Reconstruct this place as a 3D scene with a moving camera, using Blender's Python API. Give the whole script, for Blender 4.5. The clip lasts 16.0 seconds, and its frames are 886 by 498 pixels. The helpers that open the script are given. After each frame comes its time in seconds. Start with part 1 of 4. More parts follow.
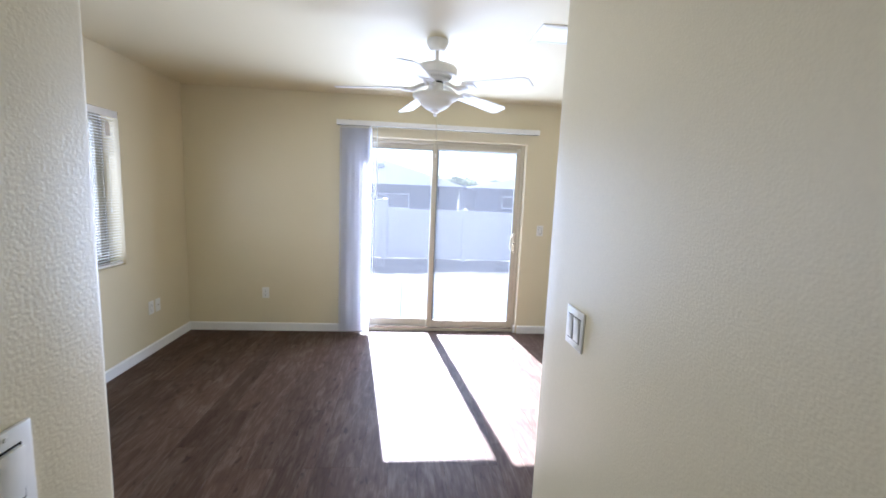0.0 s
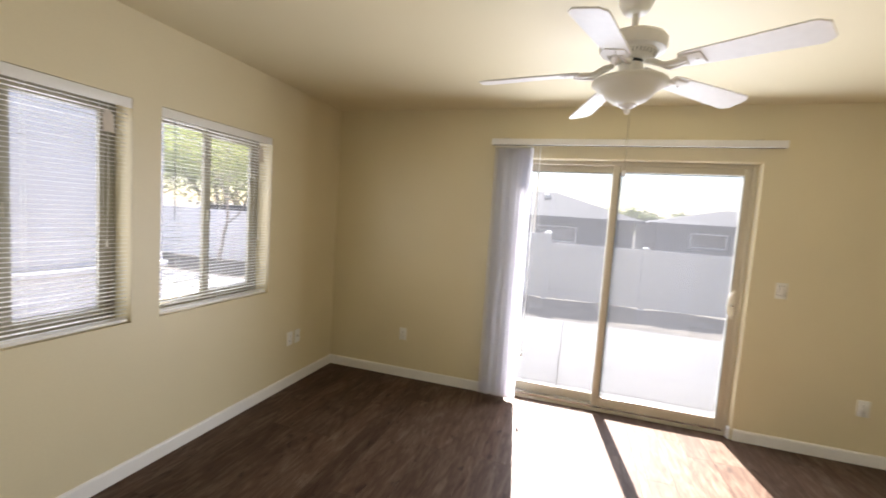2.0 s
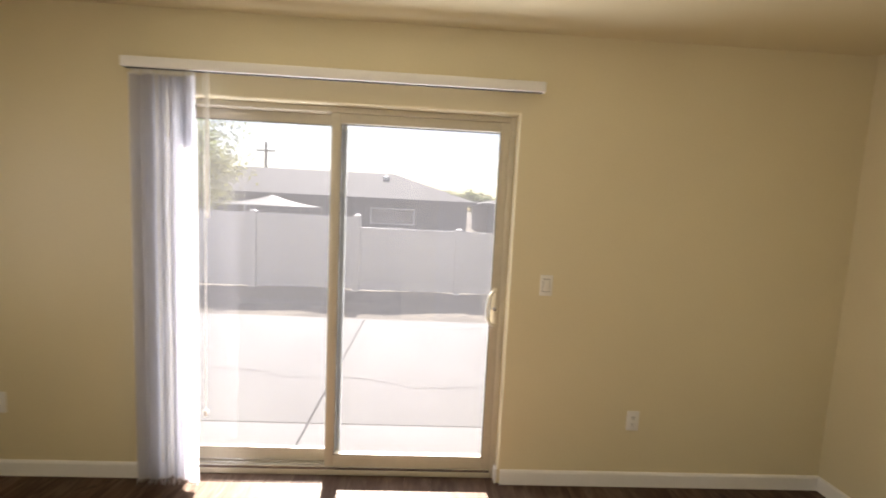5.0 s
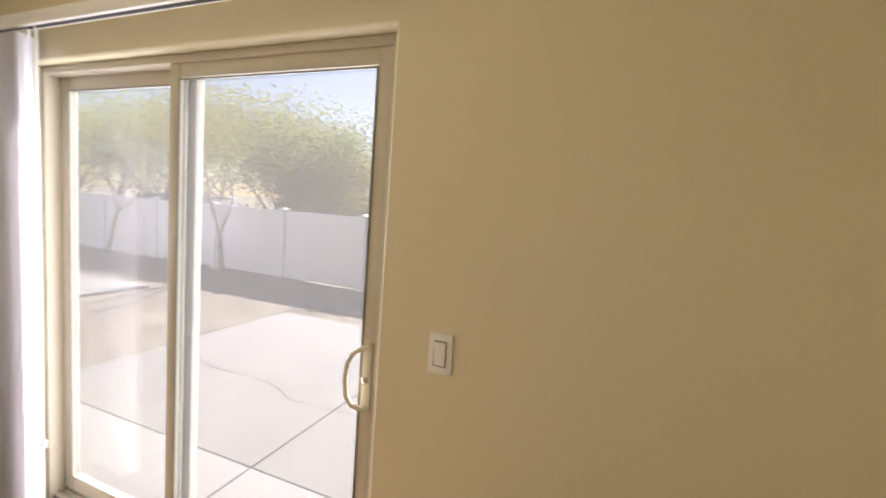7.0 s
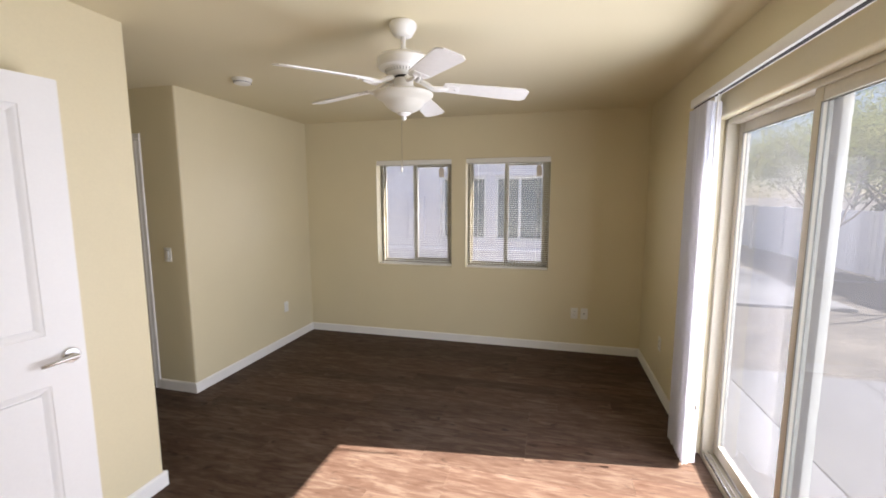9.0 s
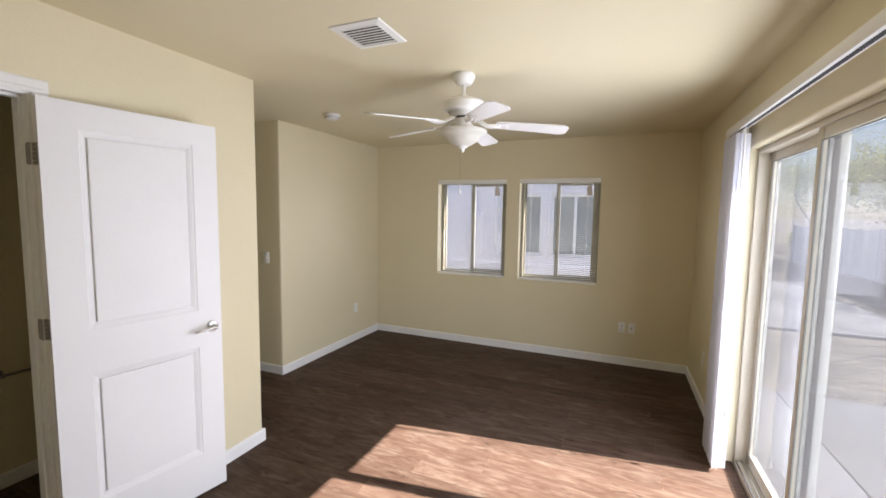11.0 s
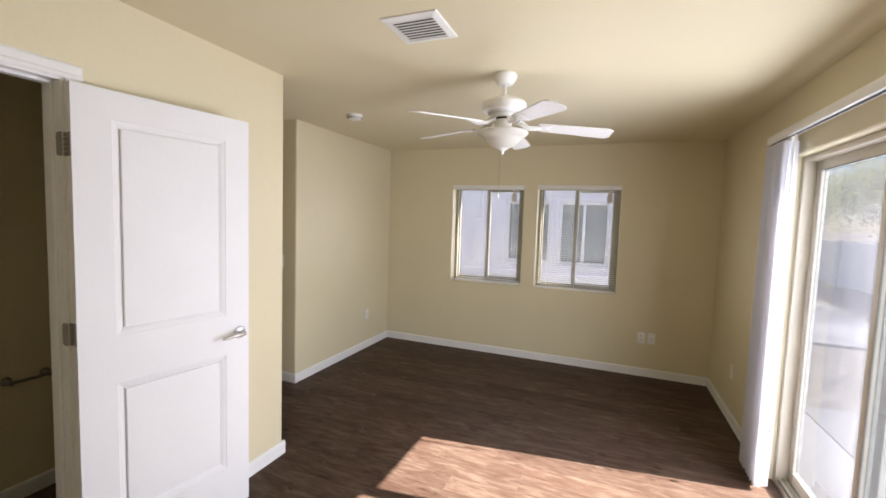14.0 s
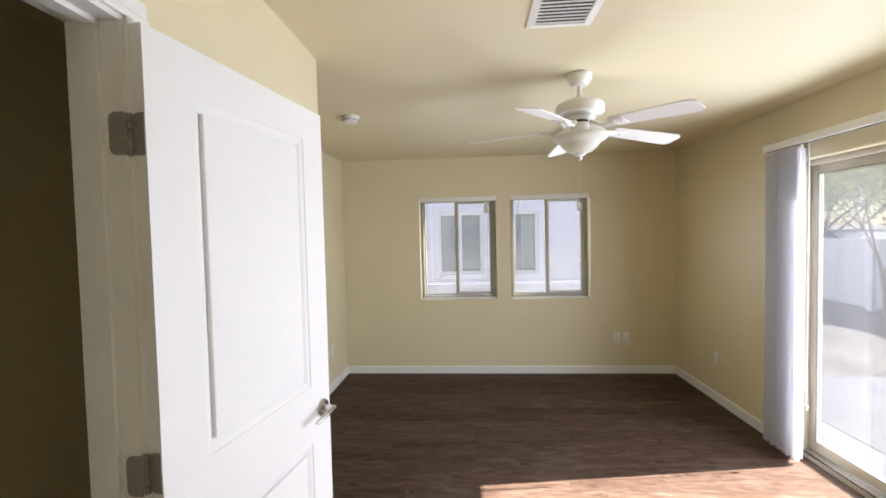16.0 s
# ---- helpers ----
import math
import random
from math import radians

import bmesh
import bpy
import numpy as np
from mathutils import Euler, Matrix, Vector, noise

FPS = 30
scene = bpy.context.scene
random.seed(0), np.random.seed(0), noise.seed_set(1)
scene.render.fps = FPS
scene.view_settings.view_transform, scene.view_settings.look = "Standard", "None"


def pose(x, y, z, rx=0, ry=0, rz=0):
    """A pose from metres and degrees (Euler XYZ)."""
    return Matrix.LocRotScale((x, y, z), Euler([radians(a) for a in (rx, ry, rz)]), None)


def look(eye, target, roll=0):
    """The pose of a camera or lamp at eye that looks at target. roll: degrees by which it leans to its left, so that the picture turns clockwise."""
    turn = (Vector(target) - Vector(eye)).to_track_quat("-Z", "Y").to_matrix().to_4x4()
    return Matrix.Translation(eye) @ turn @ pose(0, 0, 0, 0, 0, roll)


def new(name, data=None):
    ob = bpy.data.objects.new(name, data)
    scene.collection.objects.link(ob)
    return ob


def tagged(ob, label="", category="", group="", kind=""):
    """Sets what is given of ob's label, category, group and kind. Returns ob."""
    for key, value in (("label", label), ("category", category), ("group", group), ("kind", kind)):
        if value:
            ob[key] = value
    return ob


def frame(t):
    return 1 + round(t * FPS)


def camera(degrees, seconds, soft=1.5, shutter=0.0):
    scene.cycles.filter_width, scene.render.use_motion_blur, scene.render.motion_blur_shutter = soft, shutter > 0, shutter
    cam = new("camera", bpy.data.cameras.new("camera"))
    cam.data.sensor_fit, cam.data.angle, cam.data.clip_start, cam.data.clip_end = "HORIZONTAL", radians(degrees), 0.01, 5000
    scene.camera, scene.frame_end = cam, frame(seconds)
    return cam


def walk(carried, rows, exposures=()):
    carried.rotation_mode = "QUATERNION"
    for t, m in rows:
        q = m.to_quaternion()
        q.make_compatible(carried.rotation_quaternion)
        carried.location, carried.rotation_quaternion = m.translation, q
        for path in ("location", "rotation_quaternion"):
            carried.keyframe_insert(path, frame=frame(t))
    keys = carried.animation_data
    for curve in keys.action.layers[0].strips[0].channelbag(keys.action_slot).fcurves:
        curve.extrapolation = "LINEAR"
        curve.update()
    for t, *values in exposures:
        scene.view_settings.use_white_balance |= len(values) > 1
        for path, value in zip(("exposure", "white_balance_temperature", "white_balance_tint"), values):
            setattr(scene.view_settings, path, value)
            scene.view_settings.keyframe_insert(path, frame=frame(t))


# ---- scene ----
cam = camera(93.8, 16.0, soft=1.7, shutter=0.25)
PATH = [
    (0, (2.187, -4.324, 1.487), (2.365, -2.35, 1.224), 2.4),
    (0.5, (2.163, -4.160, 1.487), (2.373, -2.180, 1.305), 4.2),
    (1, (2.204, -3.913, 1.509), (2.257, -1.919, 1.364), 4.2),
    (1.5, (2.125, -3.676, 1.498), (1.959, -1.689, 1.363), 3.8),
    (2, (2.185, -3.492, 1.503), (1.589, -1.59, 1.347), 3.8),
    (2.5, (2.189, -3.36, 1.516), (1.187, -1.638, 1.339), 3.7),
    (3, (2.18, -3.195, 1.511), (1.168, -1.481, 1.315), 3.2),
    (3.5, (2.165, -2.971, 1.51), (1.448, -1.113, 1.331), 3.0),
    (4, (2.326, -2.694, 1.52), (1.823, -0.764, 1.381), 3.1),
    (4.5, (2.594, -2.431, 1.491), (2.363, -0.448, 1.376), 3.4),
    (5, (2.943, -2.178, 1.521), (3.035, -0.189, 1.328), 2.8),
    (5.2, (3.083, -2.078, 1.502), (3.274, -0.098, 1.291), 2.4),
    (7.3, (4.019, -0.895, 1.541), (2.861, 0.727, 1.372), 4.7),
    (7.5, (3.999, -0.815, 1.555), (2.524, 0.524, 1.376), 4.8),
    (8, (4.053, -0.706, 1.565), (2.108, -0.282, 1.372), 3.5),
    (8.5, (4.164, -0.803, 1.605), (2.187, -1.038, 1.411), 1.4),
    (9, (4.36, -0.894, 1.588), (2.438, -1.392, 1.342), -0.1),
    (9.5, (4.549, -0.787, 1.579), (2.656, -1.386, 1.335), 0.3),
    (10, (4.724, -0.744, 1.59), (2.853, -1.419, 1.38), 0.9),
    (10.2, (4.779, -0.739, 1.606), (2.92, -1.448, 1.408), 1.2),
    (12.3, (4.705, -0.63, 1.576), (2.879, -1.425, 1.4), 0.6),
    (12.5, (4.71, -0.609, 1.569), (2.865, -1.362, 1.404), 1.2),
    (13, (4.703, -0.64, 1.572), (2.856, -1.387, 1.404), 1.7),
    (13.5, (4.71, -0.784, 1.583), (2.855, -1.517, 1.43), 2.2),
    (14, (4.761, -1.007, 1.58), (2.907, -1.745, 1.436), 1.9),
    (14.5, (4.718, -1.303, 1.596), (2.862, -2.037, 1.47), 0.7),
    (15, (4.66, -1.642, 1.615), (2.786, -2.324, 1.464), -1.0),
    (15.5, (4.681, -1.957, 1.593), (2.729, -2.372, 1.452), -1.3),
    (16, (4.656, -2.212, 1.592), (2.662, -2.349, 1.516), -1.3),
]
walk(cam, [(t, look(eye, target, roll)) for t, eye, target, roll in PATH],
     exposures=[(0, 3.80, 5450, 18), (1, 3.53, 6050, 17), (1.5, 3.43, 6600, 17), (2.5, 3.33, 7350, 18), (3, 3.31, 7600, 19), (3.5, 3.31, 7650, 18), (4.5, 3.34, 7800, 18), (5, 3.28, 7700, 19), (7.3, 3.28, 7600, 19), (7.6, 3.11, 7500, 19), (8, 3.01, 7300, 21), (8.5, 3.09, 7050, 20), (12.5, 3.04, 6750, 18), (14, 3.14, 6850, 19), (14.5, 3.33, 6750, 17), (15, 3.43, 6700, 16), (15.5, 3.43, 6750, 17), (16, 3.33, 6700, 16)])

# ---- world and sun ----
SUN_HIGH = radians(39.6)
SUN_WAY = Vector((0.133, -0.991, 0)).normalized() * math.cos(SUN_HIGH) + Vector((0, 0, -math.sin(SUN_HIGH)))
world = bpy.data.worlds.new("world")
scene.world = world
world.use_nodes = True
wt = world.node_tree
sky = wt.nodes.new("ShaderNodeTexSky")
sky.sky_type = 'NISHITA'
sky.sun_disc = False
sky.dust_density = 0.8
sky.sun_elevation = SUN_HIGH
sky.sun_rotation = radians(-8.0)
wt.nodes["Background"].inputs["Strength"].default_value = 0.05
wt.links.new(sky.outputs[0], wt.nodes["Background"].inputs["Color"])
sun_data = bpy.data.lights.new("sun", 'SUN')
sun_data.energy, sun_data.angle, sun_data.color = 4.5, radians(0.53), (1.0, 0.998, 0.99)
sun = new("sun", sun_data)
sun.matrix_world = look((0, 0, 20), Vector((0, 0, 20)) + SUN_WAY)


def sky_lamp(eye, way, wide, high, watts, color):
    """Daylight of sky and patio that enters by one opening."""
    d = bpy.data.lights.new("window_daylight", 'AREA')
    d.shape, d.size, d.size_y, d.energy, d.color = 'RECTANGLE', wide, high, watts, color
    new("window_daylight", d).matrix_world = look(eye, Vector(eye) + Vector(way))


sky_lamp((2.52, 0.19, 1.03), (0, -1, 0), 1.68, 1.88, 12.4, (0.75, 0.855, 1.0))
sky_lamp((-0.34, -2.36, 1.415), (1, 0, 0), 0.80, 1.08, 1.7, (0.90, 0.94, 1.0))
sky_lamp((-0.34, -1.34, 1.415), (1, 0, 0), 0.80, 1.08, 1.7, (0.90, 0.94, 1.0))


# ---- materials ----
def material(name, color, rough=0.5, metal=0.0, grain=0.0, grain_scale=40.0, bump=0.0, bump_scale=120.0, blotch=0.0,
             blotch_scale=2.0, stretch=(1, 1, 1), rand=0.0, spec=0.5):
    """Paint, plastic, metal or earth: one colour with fine grain, broad blotches and relief, in metres."""
    m = bpy.data.materials.new(name)
    m.use_nodes = True
    nt = m.node_tree
    n, l = nt.nodes, nt.links
    b = n["Principled BSDF"]
    b.inputs["Roughness"].default_value, b.inputs["Metallic"].default_value = rough, metal
    b.inputs["Specular IOR Level"].default_value = spec
    co = n.new("ShaderNodeTexCoord")
    mp = n.new("ShaderNodeMapping")
    mp.inputs["Scale"].default_value = stretch
    l.new(co.outputs["Object"], mp.inputs["Vector"])
    value = None

    def noise_value(scale, amount, detail):
        t = n.new("ShaderNodeTexNoise")
        t.inputs["Scale"].default_value, t.inputs["Detail"].default_value = scale, detail
        l.new(mp.outputs[0], t.inputs["Vector"])
        r = n.new("ShaderNodeMapRange")
        r.inputs["From Min"].default_value, r.inputs["From Max"].default_value = 0.25, 0.75
        r.inputs["To Min"].default_value, r.inputs["To Max"].default_value = 1 - amount, 1 + amount
        l.new(t.outputs["Fac"], r.inputs["Value"])
        return r.outputs[0]

    def times(a, c):
        if a is None:
            return c
        x = n.new("ShaderNodeMath")
        x.operation = 'MULTIPLY'
        l.new(a, x.inputs[0])
        l.new(c, x.inputs[1])
        return x.outputs[0]

    if grain:
        value = times(value, noise_value(grain_scale, grain, 4))
    if blotch:
        value = times(value, noise_value(blotch_scale, blotch, 3))
    if rand:
        oi = n.new("ShaderNodeObjectInfo")
        r = n.new("ShaderNodeMapRange")
        r.inputs["To Min"].default_value, r.inputs["To Max"].default_value = 1 - rand, 1 + rand
        l.new(oi.outputs["Random"], r.inputs["Value"])
        value = times(value, r.outputs[0])
    if value is None:
        b.inputs["Base Color"].default_value = (*color, 1)
    else:
        vm = n.new("ShaderNodeVectorMath")
        vm.operation = 'SCALE'
        vm.inputs[0].default_value = color
        l.new(value, vm.inputs["Scale"])
        l.new(vm.outputs[0], b.inputs["Base Color"])
    if bump:
        t = n.new("ShaderNodeTexNoise")
        t.inputs["Scale"].default_value, t.inputs["Detail"].default_value = bump_scale, 3
        l.new(co.outputs["Object"], t.inputs["Vector"])
        bp = n.new("ShaderNodeBump")
        bp.inputs["Strength"].default_value, bp.inputs["Distance"].default_value = 1.0, bump
        l.new(t.outputs["Fac"], bp.inputs["Height"])
        l.new(bp.outputs[0], b.inputs["Normal"])
    return m


def plank_material():
    """Dark walnut vinyl plank: long grain along the plank, knots and a tone of its own for each plank."""
    m = bpy.data.materials.new("walnut_plank")
    m.use_nodes = True
    n, l = m.node_tree.nodes, m.node_tree.links
    b = n["Principled BSDF"]
    co, oi = n.new("ShaderNodeTexCoord"), n.new("ShaderNodeObjectInfo")
    shift = n.new("ShaderNodeVectorMath")
    shift.operation = 'MULTIPLY_ADD'
    cx = n.new("ShaderNodeCombineXYZ")
    for i in range(3):
        l.new(oi.outputs["Random"], cx.inputs[i])
    l.new(cx.outputs[0], shift.inputs[0])
    shift.inputs[1].default_value = (37, 91, 13)
    l.new(co.outputs["Object"], shift.inputs[2])

    def grain(scale, detail, dist, stretch):
        mp = n.new("ShaderNodeMapping")
        mp.inputs["Scale"].default_value = stretch
        l.new(shift.outputs[0], mp.inputs["Vector"])
        t = n.new("ShaderNodeTexNoise")
        t.inputs["Scale"].default_value, t.inputs["Detail"].default_value, t.inputs["Distortion"].default_value = scale, detail, dist
        l.new(mp.outputs[0], t.inputs["Vector"])
        return t.outputs["Fac"]

    fine, broad = grain(11, 8, 0.6, (9, 0.9, 1)), grain(3.0, 5, 1.4, (5, 1.1, 1))
    mix = n.new("ShaderNodeMath")
    mix.operation = 'MULTIPLY_ADD'
    mix.inputs[1].default_value = 0.36
    l.new(fine, mix.inputs[0])
    half = n.new("ShaderNodeMath")
    half.operation = 'MULTIPLY'
    half.inputs[1].default_value = 0.64
    l.new(broad, half.inputs[0])
    l.new(half.outputs[0], mix.inputs[2])
    ramp = n.new("ShaderNodeValToRGB")
    e = ramp.color_ramp.elements
    e[0].position, e[0].color = 0.30, (0.048, 0.0255, 0.0160, 1)
    e[1].position, e[1].color = 0.72, (0.135, 0.101, 0.074, 1)
    mid = ramp.color_ramp.elements.new(0.5)
    mid.color = (0.078, 0.0482, 0.0335, 1)
    l.new(mix.outputs[0], ramp.inputs[0])
    tone = n.new("ShaderNodeMapRange")
    tone.inputs["To Min"].default_value, tone.inputs["To Max"].default_value = 0.84, 1.18
    l.new(oi.outputs["Random"], tone.inputs["Value"])
    fleck = n.new("ShaderNodeMapRange")  # short dark knots and mineral streaks
    fleck.inputs["From Min"].default_value, fleck.inputs["From Max"].default_value = 0.63, 0.74
    fleck.inputs["To Min"].default_value, fleck.inputs["To Max"].default_value = 1.0, 0.55
    l.new(grain(7, 2, 0.4, (4, 1.4, 1)), fleck.inputs["Value"])
    both = n.new("ShaderNodeMath")
    both.operation = 'MULTIPLY'
    l.new(tone.outputs[0], both.inputs[0])
    l.new(fleck.outputs[0], both.inputs[1])
    vm = n.new("ShaderNodeVectorMath")
    vm.operation = 'SCALE'
    l.new(ramp.outputs[0], vm.inputs[0])
    l.new(both.outputs[0], vm.inputs["Scale"])
    l.new(vm.outputs[0], b.inputs["Base Color"])
    rr = n.new("ShaderNodeMapRange")
    rr.inputs["To Min"].default_value, rr.inputs["To Max"].default_value = 0.54, 0.42
    b.inputs["Specular IOR Level"].default_value = 0.08
    l.new(fine, rr.inputs["Value"])
    l.new(rr.outputs[0], b.inputs["Roughness"])
    bp = n.new("ShaderNodeBump")
    bp.inputs["Strength"].default_value, bp.inputs["Distance"].default_value = 0.5, 0.0006
    l.new(fine, bp.inputs["Height"])
    l.new(bp.outputs[0], b.inputs["Normal"])
    return m


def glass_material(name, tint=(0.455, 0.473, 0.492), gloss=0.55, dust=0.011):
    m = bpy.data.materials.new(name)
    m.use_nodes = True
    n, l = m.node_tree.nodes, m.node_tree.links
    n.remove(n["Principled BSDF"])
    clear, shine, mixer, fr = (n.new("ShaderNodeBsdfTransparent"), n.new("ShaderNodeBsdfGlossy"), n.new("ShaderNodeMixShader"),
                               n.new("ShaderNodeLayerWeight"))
    # a low tint darkens whatever is seen through the pane
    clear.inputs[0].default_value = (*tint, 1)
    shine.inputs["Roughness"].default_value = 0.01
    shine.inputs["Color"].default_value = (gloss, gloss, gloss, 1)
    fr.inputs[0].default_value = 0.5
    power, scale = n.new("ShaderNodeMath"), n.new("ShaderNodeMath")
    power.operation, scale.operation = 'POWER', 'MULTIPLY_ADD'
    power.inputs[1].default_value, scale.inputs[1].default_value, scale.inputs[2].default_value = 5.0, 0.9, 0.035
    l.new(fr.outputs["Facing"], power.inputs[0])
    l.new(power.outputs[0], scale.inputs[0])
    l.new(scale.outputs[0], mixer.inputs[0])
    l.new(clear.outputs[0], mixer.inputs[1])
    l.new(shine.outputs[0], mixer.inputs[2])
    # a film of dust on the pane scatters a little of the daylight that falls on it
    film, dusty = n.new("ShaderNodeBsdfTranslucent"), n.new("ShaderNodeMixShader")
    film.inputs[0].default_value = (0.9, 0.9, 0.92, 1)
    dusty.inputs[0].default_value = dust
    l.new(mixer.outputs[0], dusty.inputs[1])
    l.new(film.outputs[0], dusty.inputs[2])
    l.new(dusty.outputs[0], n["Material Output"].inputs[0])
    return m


def sheer_material(name, color, through_color, share, clear=0.0):
    """A thin sheet that lets part of the light through, scattered: vinyl vanes, leaves, frosted glass."""
    m = bpy.data.materials.new(name)
    m.use_nodes = True
    n, l = m.node_tree.nodes, m.node_tree.links
    b = n["Principled BSDF"]
    b.inputs["Base Color"].default_value, b.inputs["Roughness"].default_value = (*color, 1), 0.45
    tr, mixer = n.new("ShaderNodeBsdfTranslucent"), n.new("ShaderNodeMixShader")
    tr.inputs[0].default_value = (*through_color, 1)
    mixer.inputs[0].default_value = share
    l.new(b.outputs[0], mixer.inputs[1])
    l.new(tr.outputs[0], mixer.inputs[2])
    seen, veil = n.new("ShaderNodeBsdfTransparent"), n.new("ShaderNodeMixShader")
    veil.inputs[0].default_value = clear
    l.new(mixer.outputs[0], veil.inputs[1])
    l.new(seen.outputs[0], veil.inputs[2])
    l.new((veil if clear else mixer).outputs[0], n["Material Output"].inputs[0])
    return m


PAINT = material("beige_wall_paint", (0.692, 0.614, 0.415), 0.42, blotch=0.03, blotch_scale=1.3, grain=0.02, grain_scale=90, bump=0.0007, bump_scale=190)
CEIL = material("beige_ceiling_paint", (0.712, 0.632, 0.430), 0.6, blotch=0.02, blotch_scale=1.0, bump=0.0006, bump_scale=110)
TRIM = material("white_trim_paint", (0.80, 0.79, 0.76), 0.35, blotch=0.03, blotch_scale=4, grain=0.02, grain_scale=60, bump=0.0004, bump_scale=200)
DOORPAINT = material("white_door_paint", (0.80, 0.79, 0.775), 0.5, spec=0.3, blotch=0.02, blotch_scale=3, grain=0.012, grain_scale=80, bump=0.0005, bump_scale=160)
FANWHITE = material("white_enamel", (0.82, 0.80, 0.76), 0.3, grain=0.03, grain_scale=30)
PLASTIC = material("white_plastic", (0.80, 0.79, 0.74), 0.35, grain=0.02, grain_scale=80)
ALMOND = material("almond_aluminium", (0.56, 0.51, 0.40), 0.42, blotch=0.05, blotch_scale=3, grain=0.04, grain_scale=60)
WFRAME = material("taupe_window_vinyl", (0.26, 0.24, 0.175), 0.42, blotch=0.05, blotch_scale=3, grain=0.04, grain_scale=60)
GASKET = material("weathered_grey_rubber", (0.22, 0.21, 0.18), 0.6, grain=0.1, grain_scale=50)
PULL = material("cream_handle_enamel", (0.72, 0.68, 0.58), 0.3, blotch=0.04, blotch_scale=20, grain=0.02, grain_scale=120)
# near-black for tyre rubber, and for shade painted into gaps and slots
DARKGAP = material("black_gap_and_tyre", (0.02, 0.02, 0.02), 0.7, grain=0.1, grain_scale=50)
SLOTGREY = material("shaded_slot", (0.22, 0.21, 0.19), 0.7, grain=0.1, grain_scale=50)
NICKEL = material("satin_nickel", (0.62, 0.60, 0.57), 0.25, 1.0, grain=0.04, grain_scale=200)
HINGE = material("dull_hinge_steel", (0.27, 0.25, 0.22), 0.45, 0.3, grain=0.1, grain_scale=90)
PLANK = plank_material()
GROUT = material("floor_seam", (0.014, 0.008, 0.006), 0.8, grain=0.1)
# patio and window tints are added to dim the bright outdoors
GLASS = glass_material("view_dimming_patio_glass")
WGLASS = glass_material("view_dimming_window_glass", (0.70, 0.72, 0.75), gloss=0.6, dust=0.014)
FARGLASS = glass_material("neighbour_glass", (0.92, 0.925, 0.925), dust=0.0)
VANE = sheer_material("white_vinyl_vane", (0.80, 0.80, 0.83), (0.94, 0.94, 0.96), 0.62, 0.18)
SLAT = material("white_aluminium_slat", (0.78, 0.77, 0.73), 0.4, grain=0.02)
PANEBACK = material("grey_green_pane_backing", (0.34, 0.38, 0.36), 0.7, blotch=0.08, blotch_scale=1.5, grain=0.03, grain_scale=60)
BOWL = sheer_material("frosted_bowl_glass", (0.80, 0.78, 0.70), (0.8, 0.77, 0.68), 0.35)
CARD = material("buff_card", (0.60, 0.54, 0.46), 0.8, grain=0.05)
CONCRETE = material("pale_concrete", (0.220, 0.213, 0.205), 0.85, blotch=0.08, blotch_scale=1.4, grain=0.07, grain_scale=35, bump=0.002, bump_scale=150)
EARTH = material("dry_earth", (0.178, 0.150, 0.115), 0.95, blotch=0.38, blotch_scale=1.3, grain=0.42, grain_scale=11, bump=0.02, bump_scale=18)
VINYL = material("white_vinyl_fence", (0.60, 0.60, 0.62), 0.4, blotch=0.04, blotch_scale=1.1, rand=0.03)
STUCCO = material("pale_grey_stucco", (0.76, 0.735, 0.76), 0.9, blotch=0.05, blotch_scale=0.8, grain=0.06, grain_scale=50, bump=0.004, bump_scale=90)
ROOF = material("grey_shingle", (0.115, 0.110, 0.108), 0.9, blotch=0.12, blotch_scale=0.6, grain=0.25, grain_scale=7, bump=0.02, bump_scale=6)
DARKWALL = material("slate_stucco", (0.13, 0.135, 0.15), 0.9, blotch=0.1, blotch_scale=0.5, grain=0.08, grain_scale=20)
BARK = material("grey_bark", (0.24, 0.20, 0.16), 0.9, grain=0.35, grain_scale=25, bump=0.01, bump_scale=40, stretch=(1, 1, 0.3))
LEAF = sheer_material("green_leaf", (0.12, 0.145, 0.055), (0.28, 0.33, 0.12), 0.5)
LEAF2 = sheer_material("yellow_green_leaf", (0.17, 0.17, 0.045), (0.34, 0.34, 0.12), 0.5)
CANVAS = sheer_material("pale_canvas", (0.62, 0.62, 0.60), (0.5, 0.5, 0.5), 0.3)
POLE = material("weathered_pole", (0.16, 0.12, 0.09), 0.9, grain=0.2, grain_scale=10)
CARPAINT = material("dark_car_paint", (0.03, 0.032, 0.038), 0.25, grain=0.05)


# ---- mesh helpers ----
def box(bm, x0, x1, y0, y1, z0, z1, bevel=0.0, seg=2):
    b2 = bmesh.new() if bevel else bm
    vs = [b2.verts.new((x, y, z)) for x in (x0, x1) for y in (y0, y1) for z in (z0, z1)]
    for f in ((0, 1, 3, 2), (4, 6, 7, 5), (0, 4, 5, 1), (2, 3, 7, 6), (0, 2, 6, 4), (1, 5, 7, 3)):
        b2.faces.new([vs[i] for i in f])
    if bevel:
        bmesh.ops.bevel(b2, geom=b2.edges[:], offset=bevel, segments=seg, profile=0.5, affect='EDGES')
        join(bm, b2)
    return bm


def join(bm, other, m=None):
    if m is not None:
        bmesh.ops.transform(other, matrix=m, verts=other.verts)
    me = bpy.data.meshes.new("tmp")
    other.to_mesh(me)
    other.free()
    bm.from_mesh(me)
    bpy.data.meshes.remove(me)
    return bm


def solid(*dims, bevel=0.0, seg=2):
    return box(bmesh.new(), *dims, bevel=bevel, seg=seg)


